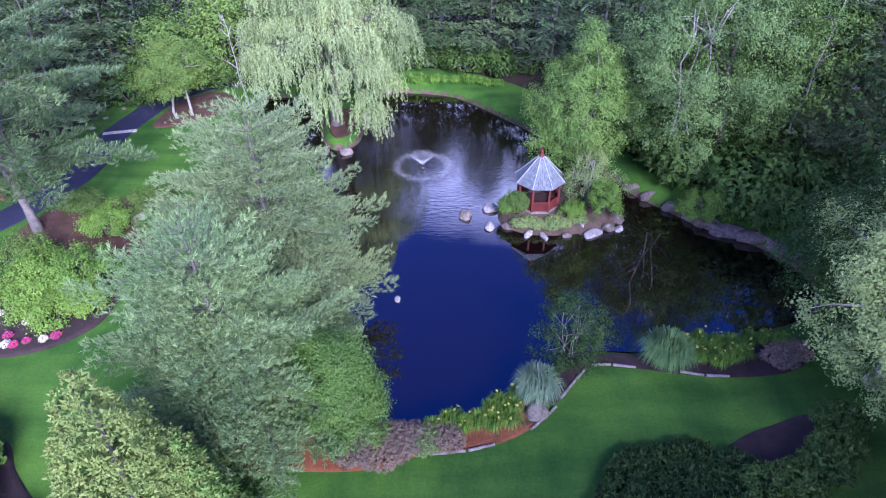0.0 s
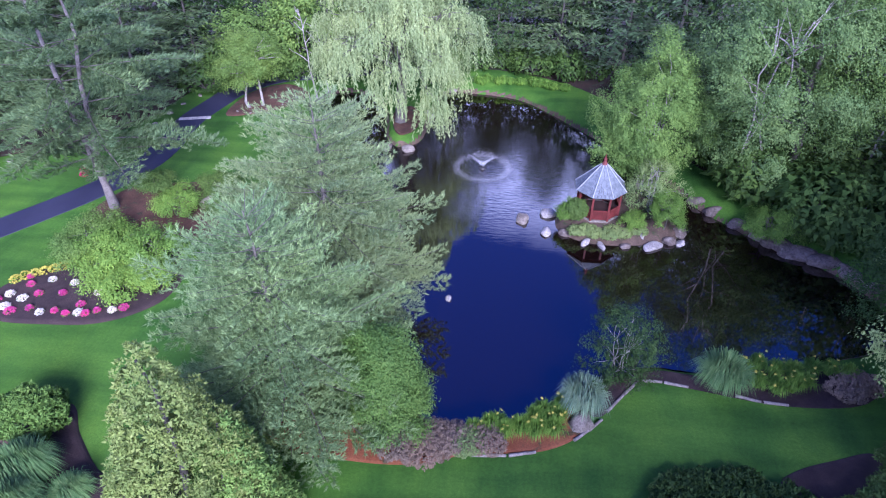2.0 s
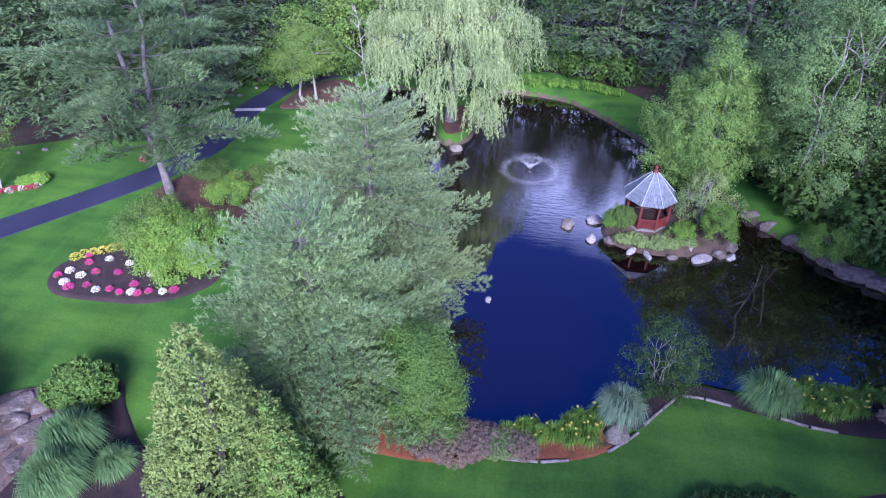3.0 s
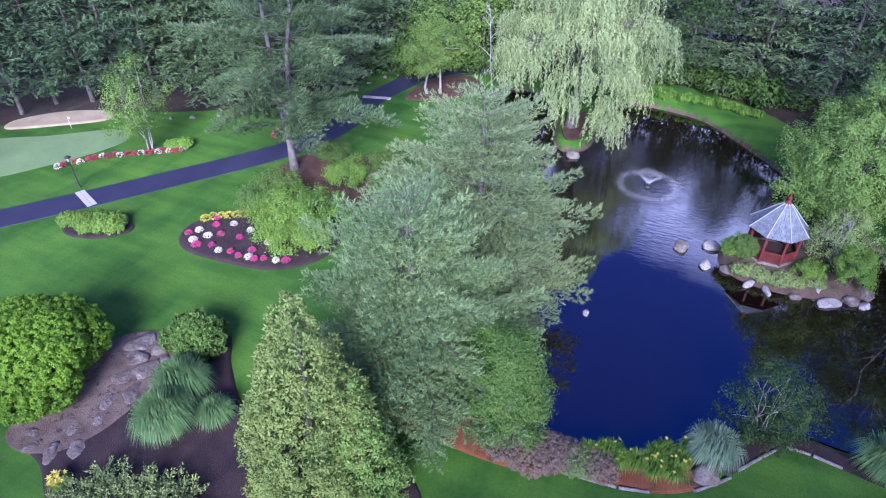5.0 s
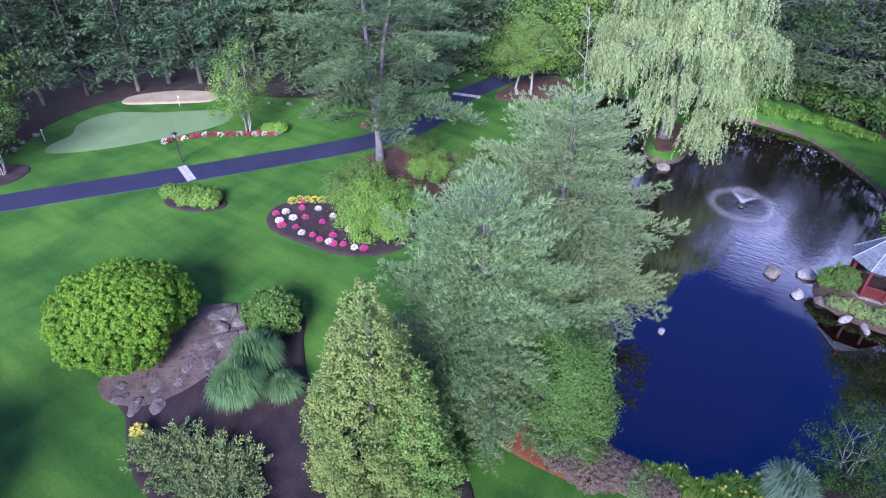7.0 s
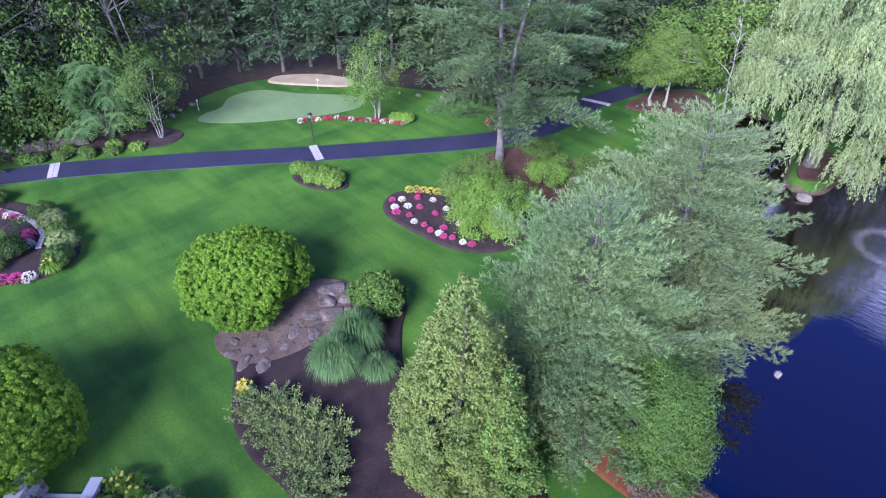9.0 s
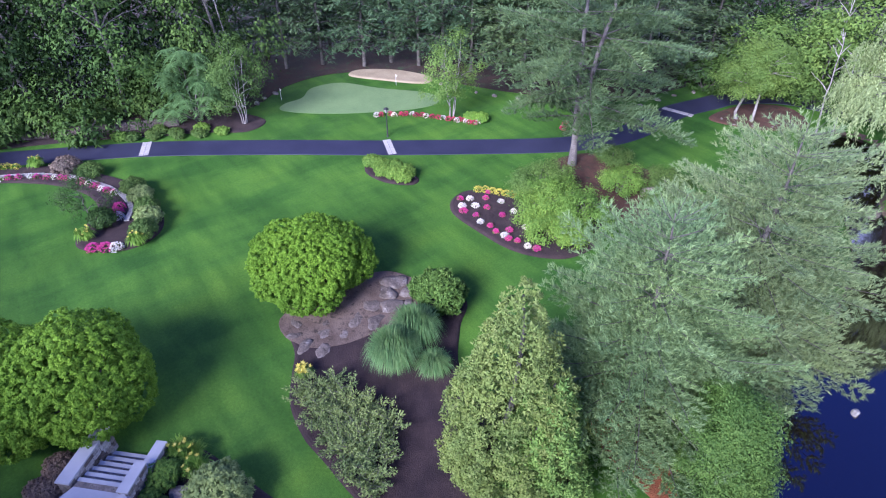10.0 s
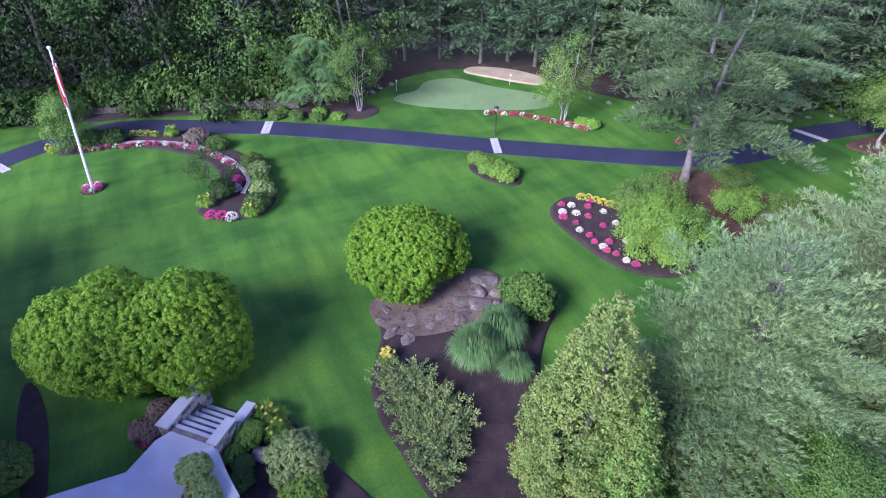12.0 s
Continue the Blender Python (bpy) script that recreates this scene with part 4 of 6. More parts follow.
for k, (x, y, h, r) in enumerate([(-17.7, 37.7, 5.0, 1.4), (-16.9, 38.1, 5.2, 1.45)]):
    broad_tree("birch_tree", put(x, y), h, r, R(30 + k), 70, 110, 0.14, F_BIRCH, PALEBARK, "leaning white birch by the path bend", "tree", 1.9, clump_r=0.42, trunk_r=0.085)
broad_tree("birch_tree", put(-29.5, 23.1), 5.4, 1.7, R(33), 46, 60, 0.17, F_BIRCH, PALEBARK, "slender airy birch near the green", "tree", 0.7, stems=4, clump_r=0.42, trunk_r=0.045)
broad_tree("birch_tree", put(-36.8, 11.7), 5.4, 1.7, R(34), 48, 70, 0.17, F_LEAF, PALEBARK, "slender airy birch at the wood edge", "tree", 0.7, stems=4, clump_r=0.42, trunk_r=0.045)


def sumac(m, h, r, rng):
    """Long drooping feathered fronds in tiers on thin stems."""
    t = thing("sumac_tree", m, "sumac with long drooping feathered leaves", "tree")
    P, A, N, runs = [], [], [], []
    for k in range(70):
        a, u = rng.uniform(0, 6.283), rng.uniform(0.15, 1.0)
        rr = r * math.sqrt(rng.uniform(0.05, 1)) * (1.1 - 0.6 * u)
        tip = np.array([rr * math.cos(a), rr * math.sin(a), h * u])
        if k % 4 == 0:
            runs.append(curve_run((0, 0, -0.05), tip, 0.06, 0.02, 0.05, rng))
        for j in range(7):
            b = j * 0.9 + rng.uniform(0, 0.5)
            d = np.array([math.cos(b), math.sin(b), 0])
            s = np.linspace(0.1, 1, 9)
            spine = tip + d * s[:, None] * 0.75 + np.array([0, 0, 1]) * (0.12 - 0.55 * s ** 2)[:, None] * 0.8
            for sg in (-1, 1):
                P.append(spine)
                A.append(np.tile(np.array([-d[1], d[0], 0]) * sg + d * 0.6 + np.array([0, 0, -0.3]), (9, 1)))
                N.append(np.tile([0, 0, 1.0], (9, 1)))
    tagged(tubes("trunk", runs, BARK, t, 5), "thin forking stems")
    P, A, N = np.concatenate(P), np.concatenate(A), np.concatenate(N)
    leaves("fronds", P, A, N, 0.24 * rng.uniform(0.8, 1.2, len(P)), 0.09, F_SUMAC, t)


sumac(put(-39.0, 9.4), 4.8, 2.2, R(35))

# ---- woodland round the garden ----
def far_pine(x, y, h, r, seed, m, dense, bare, droop):
    needle, needles, gap = (0.29, 7, 0.40) if dense else (0.50, 4, 0.62)
    return pine_tree("pine_tree", put(x, y), h, r, R(seed), m, BARK, "tall woodland pine with drooping plumes" if bare > 0.06 else "full green pine branching low", "tree", 15, 7, needle, needles, gap, bare, "woodland pines", 0.5, 0.40, 0.02, up=0.10, droop=droop, fan=0.36, spread=0.42)


def far_leaf(x, y, h, r, seed, m, dense, base, label):
    a, b, c = (110, 32, 0.37) if dense else (100, 16, 0.56)
    return broad_tree("woodland_tree", put(x, y), h, r, R(seed), a, b, c, m, BARK, label, "tree", base, "woodland broadleaves", clump_r=r * 0.25, trunk_r=h * 0.010, lump=0.45)


FRONT_PINE = [far_pine(-43.5, 21.0, 15.0, 3.1, 40, F_DARKPINE, True, 0.08, 0.30), far_pine(-40.6, 25.6, 16.0, 3.3, 41, F_DARKPINE, True, 0.07, 0.34), far_pine(-24.6, 36.6, 13.0, 4.0, 42, F_MIDPINE, True, 0.05, 0.15)]
BACK_PINE = [far_pine(-48.5, 23.0, 16.0, 3.6, 43, F_DARKPINE, False, 0.10, 0.25)]
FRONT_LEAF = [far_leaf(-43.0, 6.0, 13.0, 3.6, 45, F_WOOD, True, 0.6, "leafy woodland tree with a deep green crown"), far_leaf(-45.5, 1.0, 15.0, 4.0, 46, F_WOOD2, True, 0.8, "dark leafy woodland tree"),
              far_leaf(-14.0, 46.6, 10.0, 3.4, 47, F_BIRCH, True, 0.4, "leafy woodland tree behind the path bend")]
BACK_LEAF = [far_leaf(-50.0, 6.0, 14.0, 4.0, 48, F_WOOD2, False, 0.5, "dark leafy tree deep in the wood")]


def plant_wood():
    rng = R(50)
    done = [(-43.5, 21.0), (-40.6, 25.6), (-24.6, 36.6), (-43.0, 6.0), (-45.5, 1.0), (-14.0, 46.6), (-48.5, 23.0), (-50.0, 6.0)]
    # azimuth to the left of ahead, radius of the wood's edge, share of pines, height factor
    # beyond -45 the trees are unseen, added close in to shade the lawn
    edge = [(128, 62, 0.3, 1), (112, 50, 0.2, 1), (100, 46.5, 0.0, 1), (92, 44.5, 0.0, 1), (84, 43, 0.0, 1), (76, 42.5, 0.05, 1), (70, 45, 0.6, 1), (66, 47, 1.0, 1), (60, 46.8, 1.0, 1), (54, 46.5, 1.0, 1), (48, 44.5, 1.0, 1), (42, 43.5, 1.0, 1),
            (36, 43, 0.9, 1), (30, 47.5, 0.5, 0.9), (25, 47.5, 0.1, 0.62), (16, 48, 0.1, 0.74), (10, 47.5, 0.5, 0.8), (4, 48.0, 0.7, 0.80), (-4, 47.5, 0.7, 0.80), (-8, 46, 0.8, 0.88), (-12, 44.5, 0.7, 0.95), (-18, 41.5, 0.6, 1), (-26, 39.5, 0.4, 1),
            (-36, 37, 0.3, 1), (-48, 30, 0.3, 1), (-60, 22, 0.3, 1), (-75, 17.5, 0.2, 1), (-95, 17, 0.2, 1), (-115, 20, 0.2, 1)]
    tab = np.array(edge)[::-1]

    def at_az(a, k):
        return np.interp(a, tab[:, 0], tab[:, k])

    for row in range(3):
        a = -115.0
        while a < 128:
            r = at_az(a, 1) + row * 4.4 + rng.uniform(0, 2.0)
            x, y = -r * math.sin(radians(a)), r * math.cos(radians(a))
            outside = a < -45 or a > 106
            if (row == 0 or not outside or (row == 1 and a < -45)) and all((x - p) ** 2 + (y - q) ** 2 > (1.7 if at_az(a, 2) > 0.85 else 2.7) ** 2 for p, q in done):
                done.append((x, y))
                if rng.random() < at_az(a, 2):
                    proto = BACK_PINE[0] if row > 1 or a < -45 or (row == 1 and a < 34) else FRONT_PINE[int(rng.integers(0, 2)) if a > 50 else 2 if a > 28 else int(rng.integers(0, 3))]
                else:
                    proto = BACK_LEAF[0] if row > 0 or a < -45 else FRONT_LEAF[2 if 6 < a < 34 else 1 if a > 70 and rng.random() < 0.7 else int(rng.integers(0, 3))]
                s = rng.uniform(0.88, 1.18) * (0.5 + 0.5 * at_az(a, 3))
                c = copy_thing(proto, pose(x, y, 0, 0, 0, rng.uniform(0, 360)))
                c.scale = (s * rng.uniform(0.9, 1.12), s, at_az(a, 3) * rng.uniform(0.88, 1.15))
            a += rng.uniform(4.4, 6.0) * (1.0 if row < 2 else 1.2) * (1.0 if a > -45 else 1.7) * (0.52 if row < 2 and at_az(a, 2) > 0.85 else 1)


plant_wood()


def undergrowth():
    """Low leafy brush under the broadleaved edge of the wood."""
    rng = R(52)
    proto = dome_bush("woodland_bush", put(-40.6, 3.0), 1.5, 1.3, 1.7, R(53), 520, 0.30, F_WOOD, "dark leafy brush at the wood edge", "bush", 0.25, "woodland brush")
    spots = []
    for a in np.arange(74, 112, 2.0):
        spots.append((a + rng.uniform(-0.7, 0.7), np.interp(a, [74, 84, 92, 100, 112], [42.8, 42.8, 43.8, 46.2, 49.5]) + rng.uniform(-0.2, 1.2)))
    for a in np.arange(-44, -12, 2.6):
        spots.append((a, np.interp(a, [-44, -30, -20, -12], [34.5, 35.5, 38.5, 42.5]) + rng.uniform(-0.6, 1.4)))
    for a in np.arange(-8, 30, 2.8):
        spots.append((a, np.interp(a, [-8, 0, 12, 30], [45.8, 47, 46.6, 46.0]) + rng.uniform(-0.3, 1.4)))
    for a in np.arange(-38, -18, 1.7):
        spots.append((a, np.interp(a, [-38, -30, -24, -18], [30.2, 31.0, 32.0, 36.0]) + rng.uniform(-0.4, 1.6)))
    for a, r in spots:
        s = rng.uniform(0.7, 1.35)
        c = copy_thing(proto, pose(-r * math.sin(radians(a)), r * math.cos(radians(a)), 0, 0, 0, rng.uniform(0, 360)))
        c.scale = (s, s * rng.uniform(0.8, 1.2), s * rng.uniform(0.8, 1.3))


undergrowth()


# ---- the pavilion on its island ----
def build_pavilion(m):
    p = thing("garden_pavilion", m, "small red octagonal pavilion with a grey shingled roof", "pavilion")
    R0, eave, apex = 1.08, 1.52, 2.84

    def ring(r, z, n=8, ph=22.5):
        return [Vector((r * math.cos(radians(ph + 360 * k / n)), r * math.sin(radians(ph + 360 * k / n)), z)) for k in range(n)]

    bm = bmesh.new()
    bmesh.ops.create_cone(bm, cap_ends=True, segments=8, radius1=1.16, radius2=1.12, depth=0.16, matrix=pose(0, 0, 0.0, 0, 0, 22.5))
    part("base", bm, STONE, p, "stone plinth")
    bm = bmesh.new()
    bmesh.ops.create_cone(bm, cap_ends=True, segments=8, radius1=0.9, radius2=0.9, depth=0.05, matrix=pose(0, 0, 0.11, 0, 0, 22.5))
    part("floor_deck", bm, DARKWOOD, p)
    base, top = ring(R0, 0.06), ring(R0, eave)

    def beam(name, a, b, w, h, material=REDWOOD, bev=0.01):
        d = b - a
        bm = bmesh.new()
        bmesh.ops.create_cube(bm, size=1, matrix=Matrix.Diagonal((d.length, w, h, 1)))
        bmesh.ops.bevel(bm, geom=bm.edges[:], offset=bev, segments=1)
        ob = part(name, bm, material, p)
        ob.matrix_local = Matrix.Translation((a + b) / 2) @ d.to_track_quat("X", "Z").to_matrix().to_4x4()
        return ob

    for k in range(8):
        beam("post", base[k], top[k], 0.10, 0.10)
        k2 = (k + 1) % 8
        beam("top_beam", ring(R0, eave - 0.06)[k], ring(R0, eave - 0.06)[k2], 0.07, 0.11)
        if k == 1:
            continue
        beam("rail", ring(R0, 0.62)[k], ring(R0, 0.62)[k2], 0.06, 0.06)
        beam("lower_rail", ring(R0, 0.16)[k], ring(R0, 0.16)[k2], 0.06, 0.05)
        a, b = ring(R0, 0.62)[k], ring(R0, 0.62)[k2]
        beam("panel", Vector((a.x, a.y, 0.37)) * 0.985 + Vector((0, 0, 0.006)), Vector((b.x, b.y, 0.37)) * 0.985 + Vector((0, 0, 0.006)), 0.02, 0.38, REDWOOD, 0.004)
        for j in range(1, 7):
            q = a.lerp(b, j / 7)
            beam("baluster", Vector((q.x, q.y, 0.18)), Vector((q.x, q.y, 0.60)), 0.05, 0.022, REDWOOD, 0.004)
        beam("bench", ring(R0 - 0.2, 0.42)[k], ring(R0 - 0.2, 0.42)[k2], 0.28, 0.04, DARKWOOD)
    # roof: courses of shingles on eight curved faces
    prof = [(1.32, eave - 0.04), (1.02, eave + 0.26), (0.70, eave + 0.60), (0.40, eave + 0.94), (0.10, apex - 0.10)]

    def roof_at(s):
        r = np.interp(s, np.linspace(0, 1, 5), [q[0] for q in prof])
        z = np.interp(s, np.linspace(0, 1, 5), [q[1] for q in prof])
        return r, z

    roof_bm = bmesh.new()
    last = None
    for s in np.linspace(0, 1, 9):
        r, z = roof_at(s)
        cur = [roof_bm.verts.new(v) for v in ring(r - 0.03, z - 0.03)]
        if last:
            for k in range(8):
                roof_bm.faces.new((last[k], last[(k + 1) % 8], cur[(k + 1) % 8], cur[k]))
        last = cur
    roof = part("roof", roof_bm, DARKWOOD, p, "eight-sided tented shingle roof")
    courses = 10
    for c in range(courses):
        r0, z0 = roof_at(c / courses)
        r1, z1 = roof_at((c + 1.25) / courses if c < courses - 1 else 1.0)
        n = max(1, round(r0 * 0.765 / 0.22))
        # one shingle mesh per course, shared round the roof
        half = r0 * math.cos(radians(22.5))
        w = 2 * r0 * math.sin(radians(22.5)) / n
        half1, w1 = r1 * math.cos(radians(22.5)), 2 * r1 * math.sin(radians(22.5)) / n
        for j in range(n):
            bm = bmesh.new()
            y0, y1 = (j - n / 2) * w, (j + 1 - n / 2) * w
            u0, u1 = (j - n / 2) * w1, (j + 1 - n / 2) * w1
            g = 0.008
            lo = [bm.verts.new((half, y0 + g, z0 + 0.022)), bm.verts.new((half, y1 - g, z0 + 0.022)), bm.verts.new((half1, u1 - g, z1)), bm.verts.new((half1, u0 + g, z1))]
            un = [bm.verts.new((half, y0 + g, z0 - 0.005)), bm.verts.new((half, y1 - g, z0 - 0.005)), bm.verts.new((half1, u1 - g, z1 - 0.025)), bm.verts.new((half1, u0 + g, z1 - 0.025))]
            bm.faces.new(lo)
            for i in range(4):
                bm.faces.new((un[i], un[(i + 1) % 4], lo[(i + 1) % 4], lo[i]))
            bmesh.ops.recalc_face_normals(bm, faces=bm.faces)
            first = part("shingle", bm, SHINGLE, roof)
            first.rotation_euler = (0, 0, radians(45 * 0))
            for k in range(1, 8):
                o = new("shingle", first.data)
                o.parent = roof
                o.rotation_euler = (0, 0, radians(45 * k))
    for k in range(8):
        pts = []
        for s in np.linspace(0, 1, 6):
            r, z = roof_at(s)
            v = ring(r + 0.01, z + 0.03)[k]
            pts.append((v.x, v.y, v.z))
        tubes("ridge_cap", [(pts, [0.022] * 5 + [0.02])], RIDGE, p)
    bm = bmesh.new()
    bmesh.ops.create_cone(bm, cap_ends=True, segments=12, radius1=0.15, radius2=0.07, depth=0.22, matrix=Matrix.Translation((0, 0, apex)))
    bmesh.ops.create_uvsphere(bm, u_segments=12, v_segments=8, radius=0.095, matrix=Matrix.Translation((0, 0, apex + 0.16)))
    bmesh.ops.create_cone(bm, cap_ends=True, segments=10, radius1=0.05, radius2=0.008, depth=0.26, matrix=Matrix.Translation((0, 0, apex + 0.33)))
    part("finial", bm, REDWOOD, p, "turned red wooden finial")


build_pavilion(put(4.97, 26.95, 0.0))

def leafy_shrub(name, m, r, h, rng, n, per, leaf, material, label, group=""):
    """An irregular many-stemmed shrub of leafy sprays."""
    return broad_tree(name, m, h, r, rng, n, per, leaf, material, BARK, label, "bush", 0.05, group, 5, r * 0.2, "dome", trunk_r=0.05, lump=0.75)


# rocks in and round the pond
rr = R(60)
for x, y, s, mt, lab in [(-2.0, 19.85, (0.19, 0.15, 0.16), PALESTONE, "small pale stone breaking the water"), (1.2, 26.4, (0.38, 0.36, 0.38), STONE, "upright grey boulder in the water"),
                         (2.35, 25.4, (0.46, 0.28, 0.20), PALESTONE, "flat pale boulder in the water"), (2.6, 27.1, (0.40, 0.5, 0.32), PALESTONE, "pale boulder beside the island"),
                         (7.5, 24.72, (0.62, 0.30, 0.22), PALESTONE, "long pale slab at the island edge"), (8.95, 25.15, (0.32, 0.2, 0.16), PALESTONE, "small pale stone at the island edge"),
                         (7.05, 25.35, (0.30, 0.26, 0.42), PALESTONE, "pale upright boulder on the island edge"), (4.3, 24.75, (0.42, 0.2, 0.2), PALESTONE, "flat pale stone at the island edge"),
                         (5.05, 24.55, (0.40, 0.18, 0.15), PALESTONE, "flat pale stone at the island edge"), (9.0, 26.0, (0.45, 0.4, 0.36), LEDGE, "brown rock at the island edge"),
                         (6.2, 24.6, (0.3, 0.2, 0.2), LEDGE, "brown rock at the island edge"), (3.3, 25.4, (0.35, 0.25, 0.25), LEDGE, "brown rock at the island edge"), (8.4, 25.2, (0.4, 0.3, 0.3), LEDGE, "brown rock at the island edge"),
                         (-4.2, 43.5, (0.5, 0.35, 0.3), STONE, "pale stone on the far bank"), (-6.0, 33.6, (0.5, 0.4, 0.3), STONE, "stone at the willow's foot"), (-5.3, 38.6, (0.4, 0.4, 0.5), PALESTONE, "pale stone on the far bank"),
                         (-7.4, 33.8, (0.55, 0.4, 0.3), LEDGE, "brown rock at the willow's foot")]:
    boulder("boulder", put(x, y, WATER + s[2] * 0.2, rr.uniform(0, 360)), (s[0], s[1], s[2] * 0.8), rr, mt, lab, "pond boulders")
for x, y, sx in [(12.1, 27.0, 0.5), (12.9, 26.1, 0.7), (13.6, 25.3, 0.9), (14.4, 24.7, 1.0), (15.3, 24.1, 0.9), (16.1, 23.3, 0.8), (11.2, 28.1, 0.6), (13.1, 25.4, 0.4), (16.8, 22.2, 0.7), (10.5, 29.0, 0.5)]:
    boulder("bank_rock", put(x, y, WATER + 0.15, rr.uniform(-60, 0)), (sx, sx * 0.55, 0.35), rr, LEDGE, "long brown ledge rock along the pond bank", "bank rocks")
boulder("boulder", put(3.2, 13.35, 0.1, 20), (0.46, 0.4, 0.42), rr, STONE, "large grey boulder beside a grass clump", "bed boulders")

# island and bank planting
dome_bush("island_bush", put(3.85, 26.2, -0.15), 0.5, 0.5, 1.15, R(61), 5200, 0.08, F_LEAF, "rounded green bush beside the pavilion", "bush", 0.2)
leafy_shrub("island_bush", put(3.4, 26.3, -0.3), 0.5, 1.1, R(62), 40, 60, 0.09, F_SHRUB, "small green bush at the island edge")
leafy_shrub("island_bush", put(6.6, 25.9, -0.15), 0.55, 0.75, R(63), 40, 70, 0.09, F_SHRUB, "bright green bush against the pavilion rail")
leafy_shrub("island_bush", put(8.1, 25.9, -0.2), 0.8, 1.9, R(64), 80, 80, 0.09, F_SHRUB, "tall light green shrub on the island")
broad_tree("island_shrub", put(7.7, 27.3, -0.1), 3.2, 1.3, R(65), 70, 70, 0.10, F_GREYSHRUB, PALEBARK, "open twiggy grey-green shrub on the island", "bush", 0.4, stems=4, clump_r=0.32)
for k, (x, y) in enumerate([(3.9, 25.2), (4.7, 25.1), (5.4, 25.0), (6.1, 25.2), (6.9, 25.5), (5.6, 25.4), (4.4, 25.4)]):
    dome_bush("ground_cover", put(x, y, -0.25), 0.38, 0.32, 0.32, R(66 + k), 800, 0.08, F_GREYSHRUB, "low tangled cover on the island bank", "bush", 0.3, "island cover", stem=0.05)
leafy_shrub("bank_bush", put(13.15, 25.6, -0.3), 1.1, 1.6, R(75), 60, 110, 0.11, F_SHRUB, "rounded bright green bush on the bank")
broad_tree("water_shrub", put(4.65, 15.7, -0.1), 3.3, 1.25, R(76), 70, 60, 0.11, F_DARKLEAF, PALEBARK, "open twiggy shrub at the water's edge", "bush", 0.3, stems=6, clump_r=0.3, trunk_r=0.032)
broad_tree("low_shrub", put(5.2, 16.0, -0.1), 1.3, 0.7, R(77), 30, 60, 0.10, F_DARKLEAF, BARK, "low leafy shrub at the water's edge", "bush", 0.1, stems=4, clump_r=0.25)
grass_clump("ornamental_grass", put(3.25, 14.0), 0.85, 1.35, R(78), 1500, F_GRASS, "silvery arching ornamental grass clump", "ornamental grasses", 0.016)
grass_clump("ornamental_grass", put(8.3, 15.6), 1.0, 1.35, R(79), 1600, F_GRASS2, "grey-green arching ornamental grass clump", "ornamental grasses", 0.016)
grass_clump("ornamental_grass", put(-13.4, 7.9), 1.0, 1.55, R(80), 3200, F_GRASS2, "large fountain-shaped grass clump on mulch", "ornamental grasses", 0.014)
grass_clump("ornamental_grass", put(-13.9, 9.2), 1.0, 1.55, R(81), 3000, F_GRASS2, "large fountain-shaped grass clump on mulch", "ornamental grasses", 0.014)
grass_clump("ornamental_grass", put(-12.3, 8.9), 0.7, 0.8, R(82), 1500, F_GRASS2, "smaller green grass clump on mulch", "ornamental grasses", 0.014)
rl = R(83)
for x, y in [(-0.4, 12.5), (0.1, 12.7), (0.6, 12.6), (1.1, 12.8), (1.6, 12.75), (2.0, 13.2), (2.4, 13.4), (2.6, 13.9), (1.6, 13.2), (0.4, 12.95), (2.2, 12.85), (1.9, 13.6), (9.6, 15.7), (10.2, 15.5), (10.8, 15.6), (11.3, 15.9), (10.3, 16.2), (11.0, 16.4), (11.8, 16.6), (12.4, 16.6), (9.2, 16.2), (12.9, 16.3), (9.8, 16.5)]:
    grass_clump("daylily", put(x, y, 0, rl.uniform(0, 360)), rl.uniform(0.38, 0.52), rl.uniform(0.5, 0.85), R(int(rl.integers(1e6))), 260, F_LILY, "bright green daylily clump with a few yellow blooms", "daylilies", 0.016, "daylily", (P_YELLOW, int(rl.integers(1, 5)), 0.07))
for k, (x, y) in enumerate([(-1.6, 12.2), (-0.9, 12.15), (-2.2, 12.0), (-0.6, 12.0), (-1.3, 11.85), (12.6, 15.6), (13.2, 15.9), (-2.7, 11.5), (-2.0, 11.5), (0.0, 12.1)]):
    dome_bush("twiggy_shrub", put(x, y), 0.6, 0.5, 0.65, R(90 + k), 1900, 0.065, F_TWIG if k != 3 else F_GREYSHRUB, "low bare-twigged shrub beside the pond", "bush", 0.35, "twiggy shrubs", stem=0.06)
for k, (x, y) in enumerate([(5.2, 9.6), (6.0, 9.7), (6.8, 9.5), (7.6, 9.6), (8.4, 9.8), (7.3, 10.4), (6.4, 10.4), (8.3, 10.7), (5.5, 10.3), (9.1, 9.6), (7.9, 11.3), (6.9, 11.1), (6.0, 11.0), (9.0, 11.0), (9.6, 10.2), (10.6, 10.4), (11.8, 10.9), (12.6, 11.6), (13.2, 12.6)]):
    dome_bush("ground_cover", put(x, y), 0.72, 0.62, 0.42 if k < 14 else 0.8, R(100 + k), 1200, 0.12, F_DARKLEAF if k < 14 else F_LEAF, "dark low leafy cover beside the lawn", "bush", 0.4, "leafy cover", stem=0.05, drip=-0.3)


def edging(pts):
    for a, b in zip(pts, pts[1:]):
        a, b = Vector((*a, 0.06)), Vector((*b, 0.06))
        g = R(int(abs(a.x * 1000)) + 7)
        e = (b - a).normalized() * 0.04
        pl, rad = curve_run(a + e, b - e, 0.06, 0.05, 0, g, 6, 0.012)
        ob = tubes("edging_log", [(pl, rad)], TIMBER, None, 8)
        tagged(ob, "bleached timber edging log along the bed", "edging", "edging logs")


